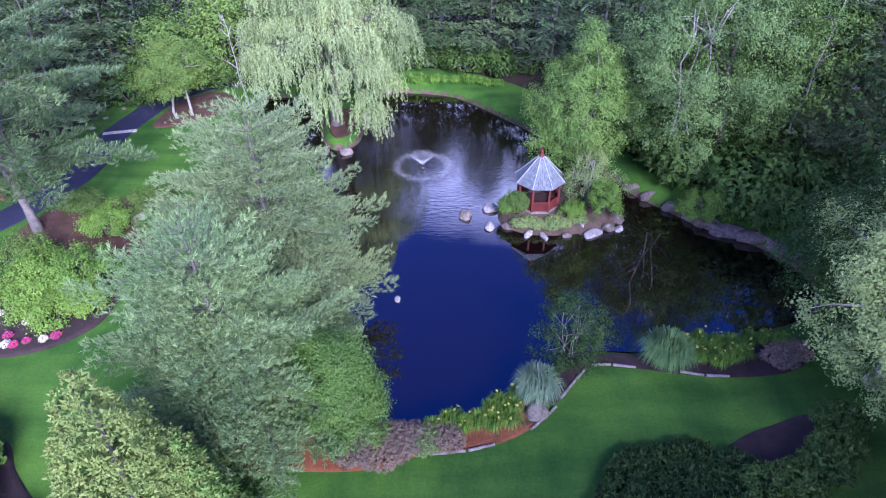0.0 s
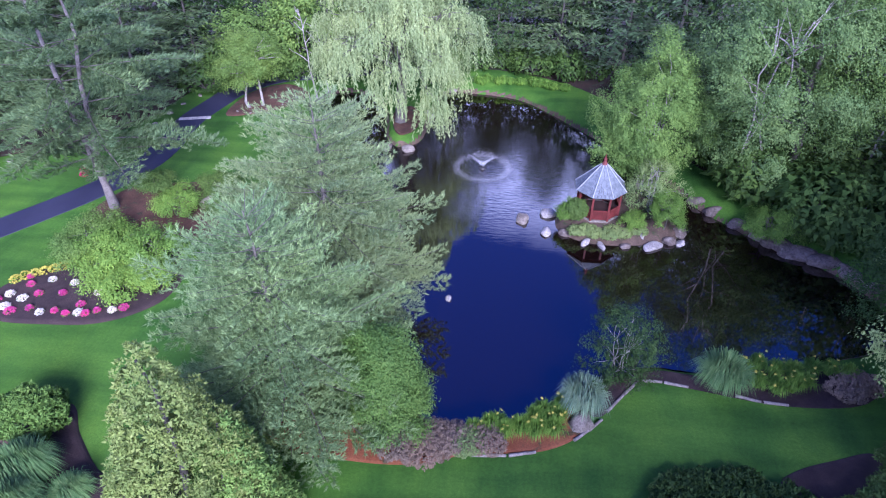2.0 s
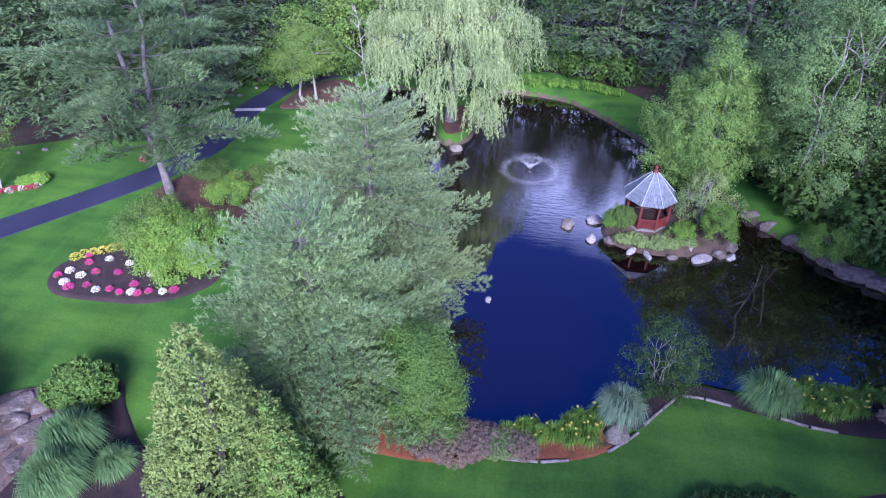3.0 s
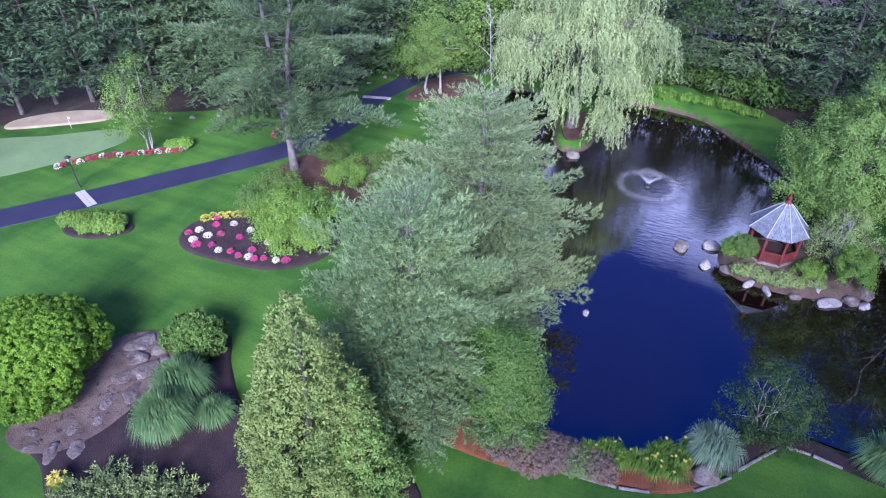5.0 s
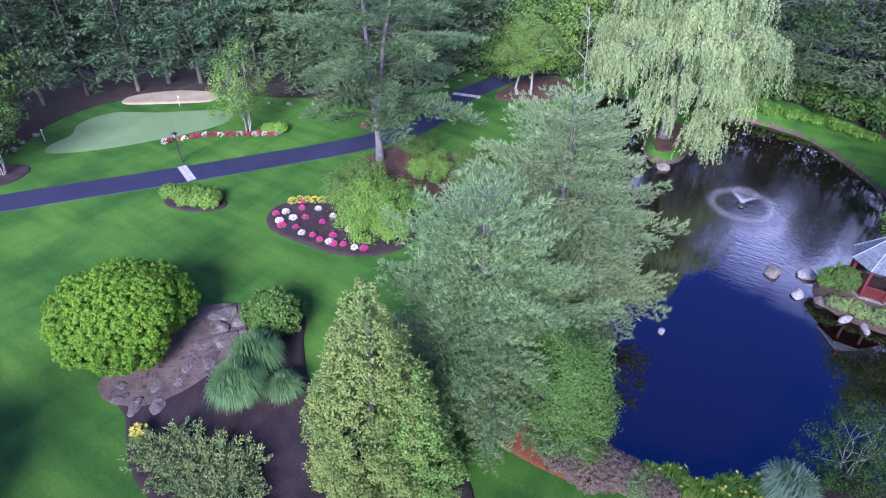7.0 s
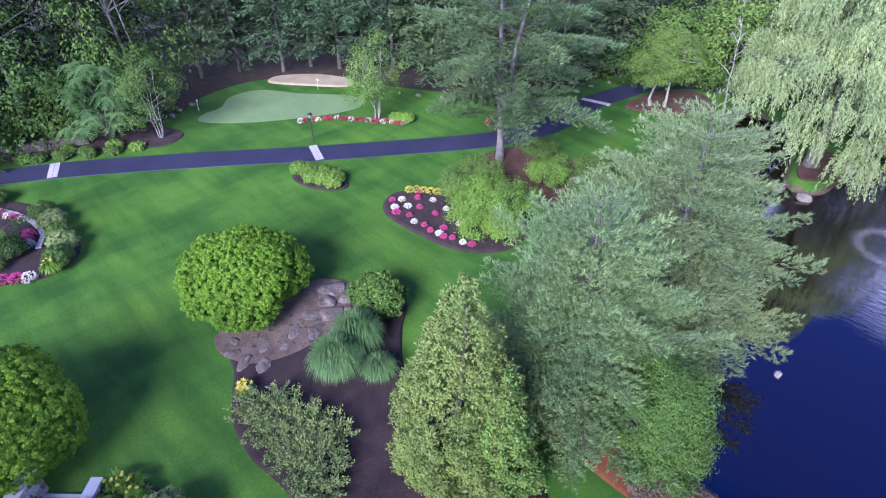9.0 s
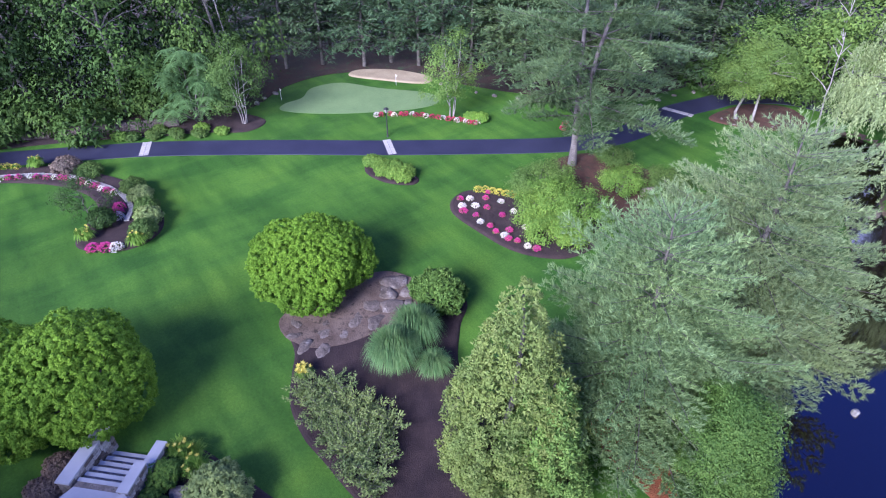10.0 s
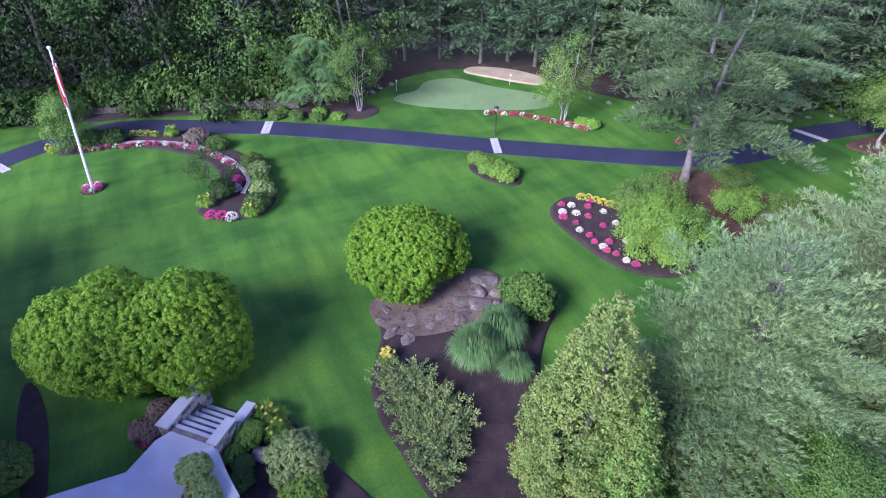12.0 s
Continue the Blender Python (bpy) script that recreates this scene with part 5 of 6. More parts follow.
edging([(-0.45, 11.7), (0.75, 11.8), (1.7, 12.05)])
edging([(2.9, 12.6), (3.45, 13.1), (3.95, 13.6)])
edging([(4.1, 13.9), (4.8, 14.75), (5.35, 15.4)])
edging([(5.5, 15.5), (6.3, 15.5), (7.2, 15.35)])
edging([(8.7, 15.15), (9.6, 14.95), (10.5, 14.9)])


def build_fountain():
    """A ring of spray with a low V of jets in the middle; many small drops, caught at one moment."""
    f = thing("fountain", put(-1.2, 31.8, WATER), "floating pond fountain throwing a ring of fine spray", "fountain")
    bm = bmesh.new()
    bmesh.ops.create_cone(bm, cap_ends=True, segments=20, radius1=0.28, radius2=0.2, depth=0.16)
    bmesh.ops.create_cone(bm, cap_ends=True, segments=12, radius1=0.07, radius2=0.05, depth=0.2, matrix=Matrix.Translation((0, 0, 0.14)))
    part("float", bm, IRON, f)
    g = R(110)

    def drops(name, p, s):
        n = len(p)
        a = unit(g.normal(size=(n, 3)))
        v, q = leaf_arrays(p, a, unit(g.normal(size=(n, 3))), s, s * 0.7)
        raw_mesh(name, v, q, SPRAY, f)

    n = 9000
    a = g.uniform(0, 6.283, n)
    r = g.normal(1.55, 0.15, n)
    drops("falling_ring", np.column_stack([r * np.cos(a), r * np.sin(a), np.abs(g.normal(0, 0.07, n)) + 0.02]), g.uniform(0.007, 0.017, n))
    n = 6500
    a = g.uniform(0, 6.283, n)
    s = g.uniform(0, 1, n)
    r = 0.05 + 0.62 * s
    drops("jet_cone", np.column_stack([r * np.cos(a), r * np.sin(a), 0.2 + 0.85 * s - 0.25 * s * s]) + g.normal(0, 0.03, (n, 3)), g.uniform(0.007, 0.017, n))
    n = 2600
    a = g.uniform(0, 6.283, n)
    s = g.uniform(0.3, 1.3, n)
    drops("arc_spray", np.column_stack([1.6 * s * np.cos(a), 1.6 * s * np.sin(a), np.maximum(0.02, 0.3 + 1.6 * s * (1.05 - s))]) + g.normal(0, 0.06, (n, 3)), g.uniform(0.005, 0.011, n))


build_fountain()

# ---- lawn side ----
for k, (x, y, r, h) in enumerate([(-15.3, 19.8, 1.25, 1.9), (-16.9, 18.9, 1.1, 1.5), (-15.7, 18.3, 1.0, 1.4), (-17.2, 20.2, 1.1, 1.7), (-14.8, 18.8, 0.9, 1.3), (-16.1, 19.6, 1.2, 2.2)]):
    leafy_shrub("garden_shrub", put(x, y), r, h, R(300 + k), 60, 52, 0.15, F_SHRUB, "yellow-green spreading shrub in the flower bed", "bed shrubs")
leafy_shrub("garden_shrub", put(-18.6, 20.9), 1.4, 1.6, R(121), 80, 80, 0.13, F_BIRCH, "darker green shrub behind the flower bed")
leafy_shrub("garden_shrub", put(-16.3, 24.2), 0.95, 1.5, R(122), 50, 90, 0.12, F_SHRUB, "small rounded green shrub on needle litter")
leafy_shrub("garden_shrub", put(-14.8, 26.2), 1.0, 1.2, R(123), 50, 90, 0.12, F_LEAF, "low green shrub on needle litter")
leafy_shrub("garden_shrub", put(-13.6, 24.6), 0.9, 1.3, R(124), 50, 90, 0.12, F_LEAF, "low green shrub on needle litter")
leafy_shrub("garden_shrub", put(-18.6, 26.6), 0.8, 1.0, R(125), 50, 90, 0.12, F_LEAF, "low green shrub under the tall pine")
boulder("bed_boulder", put(-14.9, 25.2, 0.2, 30), (0.6, 0.35, 0.5), R(126), STONE, "grey boulder among the shrubs", "bed boulders")
dome_bush("garden_shrub", put(-15.0, 11.1), 1.0, 0.95, 1.5, R(127), 5200, 0.13, F_ROUND, "rounded green shrub beside the stone path", "bush", 0.30, drip=-0.3)

# pink and white annuals
rf = R(130)
for x, y, c in [(-20.9, 17.0, 0), (-20.3, 16.65, 1), (-20.6, 17.4, 1), (-20.15, 18.1, 0), (-19.4, 17.55, 0), (-19.4, 18.5, 1), (-18.4, 17.7, 0), (-18.05, 16.62, 0), (-17.0, 16.62, 1), (-17.2, 17.1, 0), (-16.3, 16.8, 0), (-19.2, 16.65, 0),
                (-19.9, 16.4, 0), (-18.6, 16.45, 1), (-17.5, 16.5, 0), (-16.7, 16.6, 0), (-15.7, 16.9, 1), (-15.3, 17.1, 0), (-19.9, 17.2, 1), (-18.3, 18.4, 1), (-16.9, 17.9, 1), (-20.5, 18.6, 0)]:
    flower_clump(put(x, y, 0.10), rf.uniform(0.13, 0.21), 0.15, rf, P_WHITE if c else P_PINK, ("white" if c else "pink") + " bedding flowers on dark mulch", "bedding flowers", 90)
for x, y in [(-21.0, 18.3), (-20.75, 18.6), (-20.4, 18.8), (-20.1, 19.0), (-19.8, 19.2), (-19.5, 19.4)]:
    flower_clump(put(x, y, 0.10), 0.23, 0.24, rf, P_YELLOW, "yellow flowers at the bed's edge", "bedding flowers", 70, F_LILY)
for x, y in [(-26.9, 15.3), (-26.3, 15.5), (-25.6, 15.3), (-25.1, 15.6), (-24.5, 15.8), (-24.8, 16.2), (-25.6, 16.0)]:
    dome_bush("low_shrub", put(x, y, 0.05), 0.48, 0.42, 0.55, R(int(rf.integers(1e6))), 800, 0.11, F_SHRUB, "low yellow-green shrub in a small bed", "bush", 0.3, "low bed shrubs", stem=0.05)
for k in range(22):
    s = k / 21
    x, y = np.interp(s, [0, 0.25, 0.65, 1], [-32.5, -31.4, -29.0, -27.6]), np.interp(s, [0, 0.25, 0.65, 1], [19.2, 21.0, 22.7, 23.7])
    flower_clump(put(x + rf.normal(0, 0.08), y + rf.normal(0, 0.08)), 0.2, 0.24, rf, P_RED if k % 3 else P_WHITE, ("red" if k % 3 else "white") + " bedding flowers edging the green", "red flower row", 50)
for x, y in [(-28.2, 23.8), (-27.8, 24.2)]:
    dome_bush("low_shrub", put(x, y), 0.45, 0.4, 0.5, R(int(rf.integers(1e6))), 1100, 0.10, F_LILY, "low yellow-green shrub by the flower row", "bush", 0.3, "low bed shrubs", stem=0.05)
for x, y in [(-23.6, 27.6), (-23.9, 28.1)]:
    flower_clump(put(x, y), 0.24, 0.25, rf, P_RED, "red bedding flowers by the path", "bedding flowers", 60)

# crescent bed: low wall, flowers, shrubs
WALL = smooth_loop([(-38.9, -4.6), (-38.3, -2.0), (-36.6, 0.6), (-34.6, 2.0), (-32.4, 2.9), (-30.6, 3.0), (-29.5, 2.5)], 7, False)


def crescent_wall():
    w = tagged(new("garden_wall"), "low curved wall of pale fieldstone", "wall", kind="structure")
    g = R(140)
    t = unit(np.gradient(WALL, axis=0))
    seg = np.r_[0, np.cumsum(np.hypot(*np.diff(WALL, axis=0).T))]
    for course in range(1):
        s = 0.0
        while s < seg[-1]:
            L = g.uniform(0.28, 0.5)
            x, y = np.interp(s + L / 2, seg, WALL[:, 0]), np.interp(s + L / 2, seg, WALL[:, 1])
            tx, ty = np.interp(s + L / 2, seg, t[:, 0]), np.interp(s + L / 2, seg, t[:, 1])
            bm = bmesh.new()
            bmesh.ops.create_cube(bm, size=1, matrix=Matrix.Diagonal((L - 0.02, 0.24 + g.uniform(-0.03, 0.03), 0.16, 1)))
            bmesh.ops.bevel(bm, geom=bm.edges[:], offset=0.025, segments=1)
            o = part("stone", bm, PALESTONE, w)
            o.location, o.rotation_euler = (x, y, 0.1 + course * 0.2), (g.normal(0, 0.03), g.normal(0, 0.03), math.atan2(ty, tx) + g.normal(0, 0.04))
            s += L


crescent_wall()
for k in range(26):
    s = k / 25
    i = s * (len(WALL) - 16)
    x, y = np.interp(i, range(len(WALL)), WALL[:, 0]), np.interp(i, range(len(WALL)), WALL[:, 1])
    flower_clump(put(x + 0.24 + rf.normal(0, 0.06), y - 0.18 + rf.normal(0, 0.06), 0.03), 0.21, 0.26, rf, P_WHITE if k % 3 == 1 else P_PINK, ("white" if k % 3 == 1 else "pink") + " bedding flowers along the low wall", "wall flowers", 50)
for x, y, c in [(-27.9, 0.6, 0), (-27.6, 1.05, 0), (-27.3, 1.5, 1), (-30.4, 2.3, 0), (-30.9, 2.5, 0), (-30.0, 2.2, 1)]:
    flower_clump(put(x, y, 0.06), 0.32, 0.32, rf, P_WHITE if c else P_PINK, ("white" if c else "magenta") + " bedding flowers at the bed's tip", "bedding flowers", 110)
for x, y in [(-29.0, 0.5), (-27.1, 2.4), (-38.4, -0.1)]:
    grass_clump("hosta", put(x, y, 0.05), 0.5, 0.6, R(int(rf.integers(1e6))), 220, F_LILY, "yellow-edged leafy perennial clump", "hostas", 0.035, "perennial", (P_YELLOW, 9, 0.08))
for x, y, r, h, mt in [(-27.7, 2.9, 0.55, 0.75, F_LEAF), (-28.6, 3.4, 0.6, 0.8, F_GREYSHRUB), (-29.7, 3.6, 0.55, 0.7, F_LEAF), (-31.0, 3.7, 0.6, 0.7, F_GREYSHRUB), (-32.2, 3.6, 0.6, 0.7, F_LEAF), (-35.6, 2.2, 0.6, 0.6, F_LEAF),
                       (-36.9, 1.2, 0.7, 0.7, F_TWIG), (-29.8, 1.5, 0.6, 0.8, F_DARKLEAF), (-39.2, -3.4, 0.7, 0.7, F_DARKLEAF), (-39.4, -4.6, 0.7, 0.8, F_DARKLEAF)]:
    dome_bush("low_shrub", put(x, y, 0.05), r, r * 0.9, h, R(int(rf.integers(1e6))), 1500, 0.11, mt, "low rounded shrub in the crescent bed", "bush", 0.3, "crescent bed shrubs", stem=0.06)
broad_tree("sapling", put(-30.6, 1.1, 0.05), 2.9, 1.15, R(141), 40, 50, 0.11, F_DARKLEAF, BARK, "thin open sapling in the crescent bed", "tree", 0.7, clump_r=0.26, trunk_r=0.03)
broad_tree("small_tree", put(-39.7, -5.7), 4.1, 1.05, R(142), 80, 70, 0.14, F_ROUND, BARK, "bright green young tree in the bed", "tree", 0.3, clump_r=0.40, trunk_r=0.05)


def flagpole(m):
    f = thing("flagpole", m, "white flagpole with a furled striped flag", "flagpole")
    top = np.array([0.0, 0.55, 7.55])
    tubes("pole", [([(0, 0, 0), tuple(top * 0.5), tuple(top)], [0.075, 0.06, 0.04])], WHITE, f, 12)
    bm = bmesh.new()
    bmesh.ops.create_uvsphere(bm, u_segments=12, v_segments=8, radius=0.09, matrix=Matrix.Translation(top + np.array([0, 0, 0.06])))
    part("finial_ball", bm, WHITE, f, smooth=True)
    # limp folded flag hanging against the pole
    g = R(143)
    for k in range(9):
        w = []
        for j in range(7):
            s = j / 6
            z = 7.1 - 2.0 * s - 0.03 * k
            w.append((0.09 + 0.045 * k + 0.05 * math.sin(3 * s + k) + 0.16 * s, top[1] * z / 7.55 + 0.06 * math.sin(k * 1.7 + 2 * s) + 0.05, z))
        mt = (FLAGRED, WHITE)[k % 2] if k > 1 else NAVY
        tubes("flag_stripe", [(w, [0.03, 0.04, 0.05, 0.05, 0.055, 0.05, 0.02])], mt, f, 6)


FLAGRED = speckled("red_cloth", (0.36, 0.035, 0.045), (0.46, 0.06, 0.07), 4.0, 40, 0.9, 0.2, 0.005)
NAVY = speckled("navy_cloth", (0.03, 0.04, 0.12), (0.05, 0.06, 0.16), 4.0, 40, 0.9, 0.2, 0.005)
flagpole(put(-33.7, -4.77, 0, 0))
flat_patch("pole_bed", smooth_loop([(-33.7 + 0.62 * math.cos(k * 0.785), -4.77 + 0.62 * math.sin(k * 0.785)) for k in range(8)], 3), MULCH, "round mulch ring at the flagpole", "flower bed", 0.02, 0.05)
for k in range(9):
    a = k * 0.7
    flower_clump(put(-33.7 + 0.34 * math.cos(a), -4.77 + 0.34 * math.sin(a), 0.05), 0.2, 0.2, rf, P_WHITE if k % 3 == 0 else P_PINK, ("white" if k % 3 == 0 else "pink") + " bedding flowers round the flagpole", "flagpole flowers", 60)


def path_lamp(m):
    t = thing("path_lamp", m, "slim black iron path lamp", "lamp")
    tubes("post", [([(0, 0, -0.02), (0, 0, 0.06), (0, 0, 0.9), (0, 0, 1.6)], [0.09, 0.05, 0.035, 0.03])], IRON, t, 10)
    bm = bmesh.new()
    bmesh.ops.create_cone(bm, cap_ends=True, segments=6, radius1=0.08, radius2=0.14, depth=0.22, matrix=Matrix.Translation((0, 0, 1.72)))
    part("lantern", bm, PALESTONE, t, "frosted lantern glass")
    bm = bmesh.new()
    bmesh.ops.create_cone(bm, cap_ends=True, segments=6, radius1=0.19, radius2=0.02, depth=0.12, matrix=Matrix.Translation((0, 0, 1.89)))
    part("cap", bm, IRON, t)


path_lamp(put(-29.6, 18.1))


def golf_flag(m):
    t = thing("golf_flag", m, "small flag stick on the putting green", "flag", "green flags")
    tubes("stick", [([(0, 0, -0.02), (0, 0, 0.4), (0, 0, 0.82)], [0.014, 0.012, 0.010])], WHITE, t, 6)
    bm = bmesh.new()
    bmesh.ops.create_cube(bm, size=1, matrix=Matrix.Translation((0.09, 0, 0.75)) @ Matrix.Diagonal((0.16, 0.012, 0.12, 1)))
    part("cloth", bm, P_WHITE, t)


golf_flag(put(-39.0, 15.3))
golf_flag(put(-36.3, 23.2))
rs = R(150)
for x, y, s in [(-39.3, 13.6, 0.5), (-39.9, 14.4, 0.4), (-40.2, 15.4, 0.45), (-34.4, 25.9, 0.4), (-33.2, 26.3, 0.4), (-31.6, 27.0, 0.35), (-30.3, 27.6, 0.4), (-28.9, 28.6, 0.35), (-27.5, 29.8, 0.4), (-26.1, 31.2, 0.4),
                (-23.0, 34.5, 0.35), (-22.8, 36.2, 0.4), (-22.6, 37.8, 0.35), (-22.1, 39.4, 0.4), (-21.5, 41.0, 0.35), (-18.3, 36.9, 0.35), (-17.3, 36.8, 0.3), (-16.4, 37.5, 0.35), (-15.6, 38.4, 0.3), (-15.0, 39.6, 0.3)]:
    s *= 0.55
    boulder("border_stone", put(x, y, s * 0.2, rs.uniform(0, 360)), (s, s * 0.7, s * 0.55), rs, STONE, "rough grey stone bordering the woods", "border stones")
for x, y in [(-39.4, 4.6), (-39.0, 5.3), (-38.4, 6.4), (-37.7, 7.6), (-37.0, 8.8), (-36.4, 10.0), (-38.9, 6.9), (-37.6, 9.2)]:
    dome_bush("low_shrub", put(x, y, 0.03), rs.uniform(0.35, 0.55), 0.36, rs.uniform(0.24, 0.38), R(int(rs.integers(1e6))), 800, 0.13, F_SHRUB if rs.random() < 0.6 else F_LEAF, "low perennials in the bed along the wall", "bush", 0.35, "wall bed plants", stem=0.05)


def boundary_wall():
    line = smooth_loop([(-47.5, -16.0), (-45.0, -7.0), (-43.8, -2.5), (-42.2, 1.6), (-40.6, 5.0), (-39.3, 8.0)], 6, False)
    w = tagged(new("boundary_wall"), "low dry-stone wall at the wood edge", "wall", kind="structure")
    g = R(151)
    t = unit(np.gradient(line, axis=0))
    seg = np.r_[0, np.cumsum(np.hypot(*np.diff(line, axis=0).T))]
    for course in range(2):
        s = 0.2 * course
        while s < seg[-1]:
            L = g.uniform(0.5, 0.95)
            x, y = np.interp(s + L / 2, seg, line[:, 0]), np.interp(s + L / 2, seg, line[:, 1])
            tx, ty = np.interp(s + L / 2, seg, t[:, 0]), np.interp(s + L / 2, seg, t[:, 1])
            bm = bmesh.new()
            bmesh.ops.create_cube(bm, size=1, matrix=Matrix.Diagonal((L - 0.03, 0.45, 0.24, 1)))
            bmesh.ops.bevel(bm, geom=bm.edges[:], offset=0.04, segments=1)
            o = part("stone", bm, LEDGE, w)
            o.location, o.rotation_euler = (x, y, 0.11 + course * 0.23), (0, 0, math.atan2(ty, tx) + g.normal(0, 0.05))
            s += L


boundary_wall()

# stone ledge between dome tree and grasses: flat slabs bedded in litter, with a few rocks at the upper end
rp = R(160)
flat_patch("stone_litter", smooth_loop([(-18.2, 5.5), (-16.4, 5.5), (-15.5, 6.6), (-15.2, 8.2), (-15.2, 10.0), (-16.0, 11.4), (-18.2, 10.6), (-18.6, 8.0)]), LITTER, "brown litter between the path stones", "soil", 0.135)
for x, y, sx, sy, sz in [(-17.6, 5.9, 0.42, 0.26, 0.16), (-17.0, 5.55, 0.36, 0.22, 0.14), (-16.2, 5.65, 0.50, 0.28, 0.20), (-15.6, 6.1, 0.40, 0.34, 0.16), (-16.4, 6.5, 0.42, 0.30, 0.10), (-15.9, 7.1, 0.48, 0.30, 0.10), (-16.9, 6.9, 0.30, 0.26, 0.09),
                         (-16.3, 7.9, 0.55, 0.34, 0.12), (-15.7, 8.5, 0.62, 0.40, 0.16), (-16.6, 8.9, 0.50, 0.36, 0.14), (-16.1, 9.5, 0.66, 0.44, 0.24), (-16.9, 9.9, 0.55, 0.44, 0.30), (-17.3, 10.5, 0.62, 0.5, 0.40), (-16.4, 10.6, 0.45, 0.4, 0.28), (-15.7, 10.1, 0.4, 0.3, 0.2)]:
    boulder("path_stone", put(x, y, 0.10, rp.uniform(0, 360)), (sx * 0.95, sy * 0.95, sz * 0.55), rp, LEDGE, "flat weathered stone set into the mulch", "path stones", rough=0.30)
grass_clump("daylily", put(-14.9, 4.95), 0.38, 0.5, R(161), 220, F_LILY, "daylily clump with pale yellow blooms", "daylilies", 0.016, "daylily", (P_YELLOW, 26, 0.10))


def spreading_shrub():
    t = thing("spreading_shrub", put(-12.2, 5.0), "wide grey-green spreading shrub over the mulch", "bush")
    g = R(162)
    poly = np.array([(-14.5, 4.6), (-13.6, 4.15), (-12.0, 4.0), (-10.2, 4.1), (-9.0, 4.4), (-9.2, 5.0), (-10.4, 5.6), (-11.0, 6.5), (-12.2, 6.2), (-13.2, 5.9), (-14.2, 5.5)])
    c = scatter(poly, 420, g, 0.1)
    runs, P, A = [], [], []
    for x, y in c:
        a = g.uniform(0, 6.283)
        d = np.array([math.cos(a), math.sin(a), 0.55])
        L = g.uniform(0.35, 0.7)
        root = np.array([x + 12.2, y - 5.0, g.uniform(0.05, 0.45)])
        pts, rad = curve_run(root, root + d * L, 0.012, 0.004, 0.1, g, 4)
        runs.append((pts, rad))
        k = 62
        s = g.random(k)
        P.append(root + d * L * s[:, None] + g.normal(0, 0.05, (k, 3)))
        A.append(np.tile(d, (k, 1)) + g.normal(0, 0.8, (k, 3)))
    P, A = np.concatenate(P), np.concatenate(A)
    tubes("stem_work", runs, BARK, t, 4)
    leaves("foliage", P, A, unit(g.normal(size=P.shape) + np.array([0, 0, 1.0])), g.uniform(0.06, 0.12, len(P)), 0.05, F_GREYSHRUB, t)


spreading_shrub()


# ---- steps, walls and terrace ----
def block(name, m, size, material, parent=None, bev=0.015):
    bm = bmesh.new()
    bmesh.ops.create_cube(bm, size=1, matrix=Matrix.Diagonal((*size, 1)))
    bmesh.ops.bevel(bm, geom=bm.edges[:], offset=bev, segments=2)
    ob = mesh_ob(name, bm, material, parent)
    ob.matrix_local = m
    return ob


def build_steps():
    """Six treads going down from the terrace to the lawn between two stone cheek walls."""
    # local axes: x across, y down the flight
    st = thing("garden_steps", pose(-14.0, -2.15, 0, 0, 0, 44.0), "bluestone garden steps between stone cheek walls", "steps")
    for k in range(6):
        # darker stone behind the pale nosing paints in the upper step's shadow
        block("shadow_tread", pose(0, 0.17 + 0.28 * k, 0.83 - 0.14 * k), (1.42, 0.30, 0.05), STONE, st, 0.008)
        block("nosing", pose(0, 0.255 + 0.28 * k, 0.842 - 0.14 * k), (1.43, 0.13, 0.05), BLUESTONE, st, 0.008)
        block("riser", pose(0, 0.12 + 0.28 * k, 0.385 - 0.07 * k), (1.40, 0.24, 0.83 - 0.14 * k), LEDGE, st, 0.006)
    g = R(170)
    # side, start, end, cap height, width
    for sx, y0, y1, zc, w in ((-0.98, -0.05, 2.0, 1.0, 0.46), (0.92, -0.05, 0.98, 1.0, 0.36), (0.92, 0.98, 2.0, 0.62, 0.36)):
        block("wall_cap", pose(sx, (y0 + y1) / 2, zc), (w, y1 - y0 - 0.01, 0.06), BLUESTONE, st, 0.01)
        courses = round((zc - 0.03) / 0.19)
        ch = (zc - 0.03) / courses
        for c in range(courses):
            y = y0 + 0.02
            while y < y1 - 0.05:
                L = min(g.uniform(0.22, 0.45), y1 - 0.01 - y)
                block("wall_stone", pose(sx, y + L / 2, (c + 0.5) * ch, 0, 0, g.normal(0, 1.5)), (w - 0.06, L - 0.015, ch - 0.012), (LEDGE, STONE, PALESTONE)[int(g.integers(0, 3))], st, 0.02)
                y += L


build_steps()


def terrace():
    poly = [(-14.5, -2.62), (-13.5, -1.66), (-13.32, -1.42), (-11.2, -1.15), (-9.0, -1.6), (-9.0, -9.0), (-13.6, -9.0), (-13.7, -6.0), (-13.55, -4.0), (-14.35, -3.1)]
    bm = bmesh.new()
    top = [bm.verts.new((x, y, 0.86)) for x, y in poly]
    low = [bm.verts.new((x, y, -0.1)) for x, y in poly]
    bm.faces.new(top)
    for k in range(len(poly)):
        bm.faces.new((low[k], low[(k + 1) % len(poly)], top[(k + 1) % len(poly)], top[k]))
    bmesh.ops.recalc_face_normals(bm, faces=bm.faces)
    tagged(mesh_ob("terrace", bm, BLUESTONE), "raised bluestone terrace", "terrace", kind="structure")


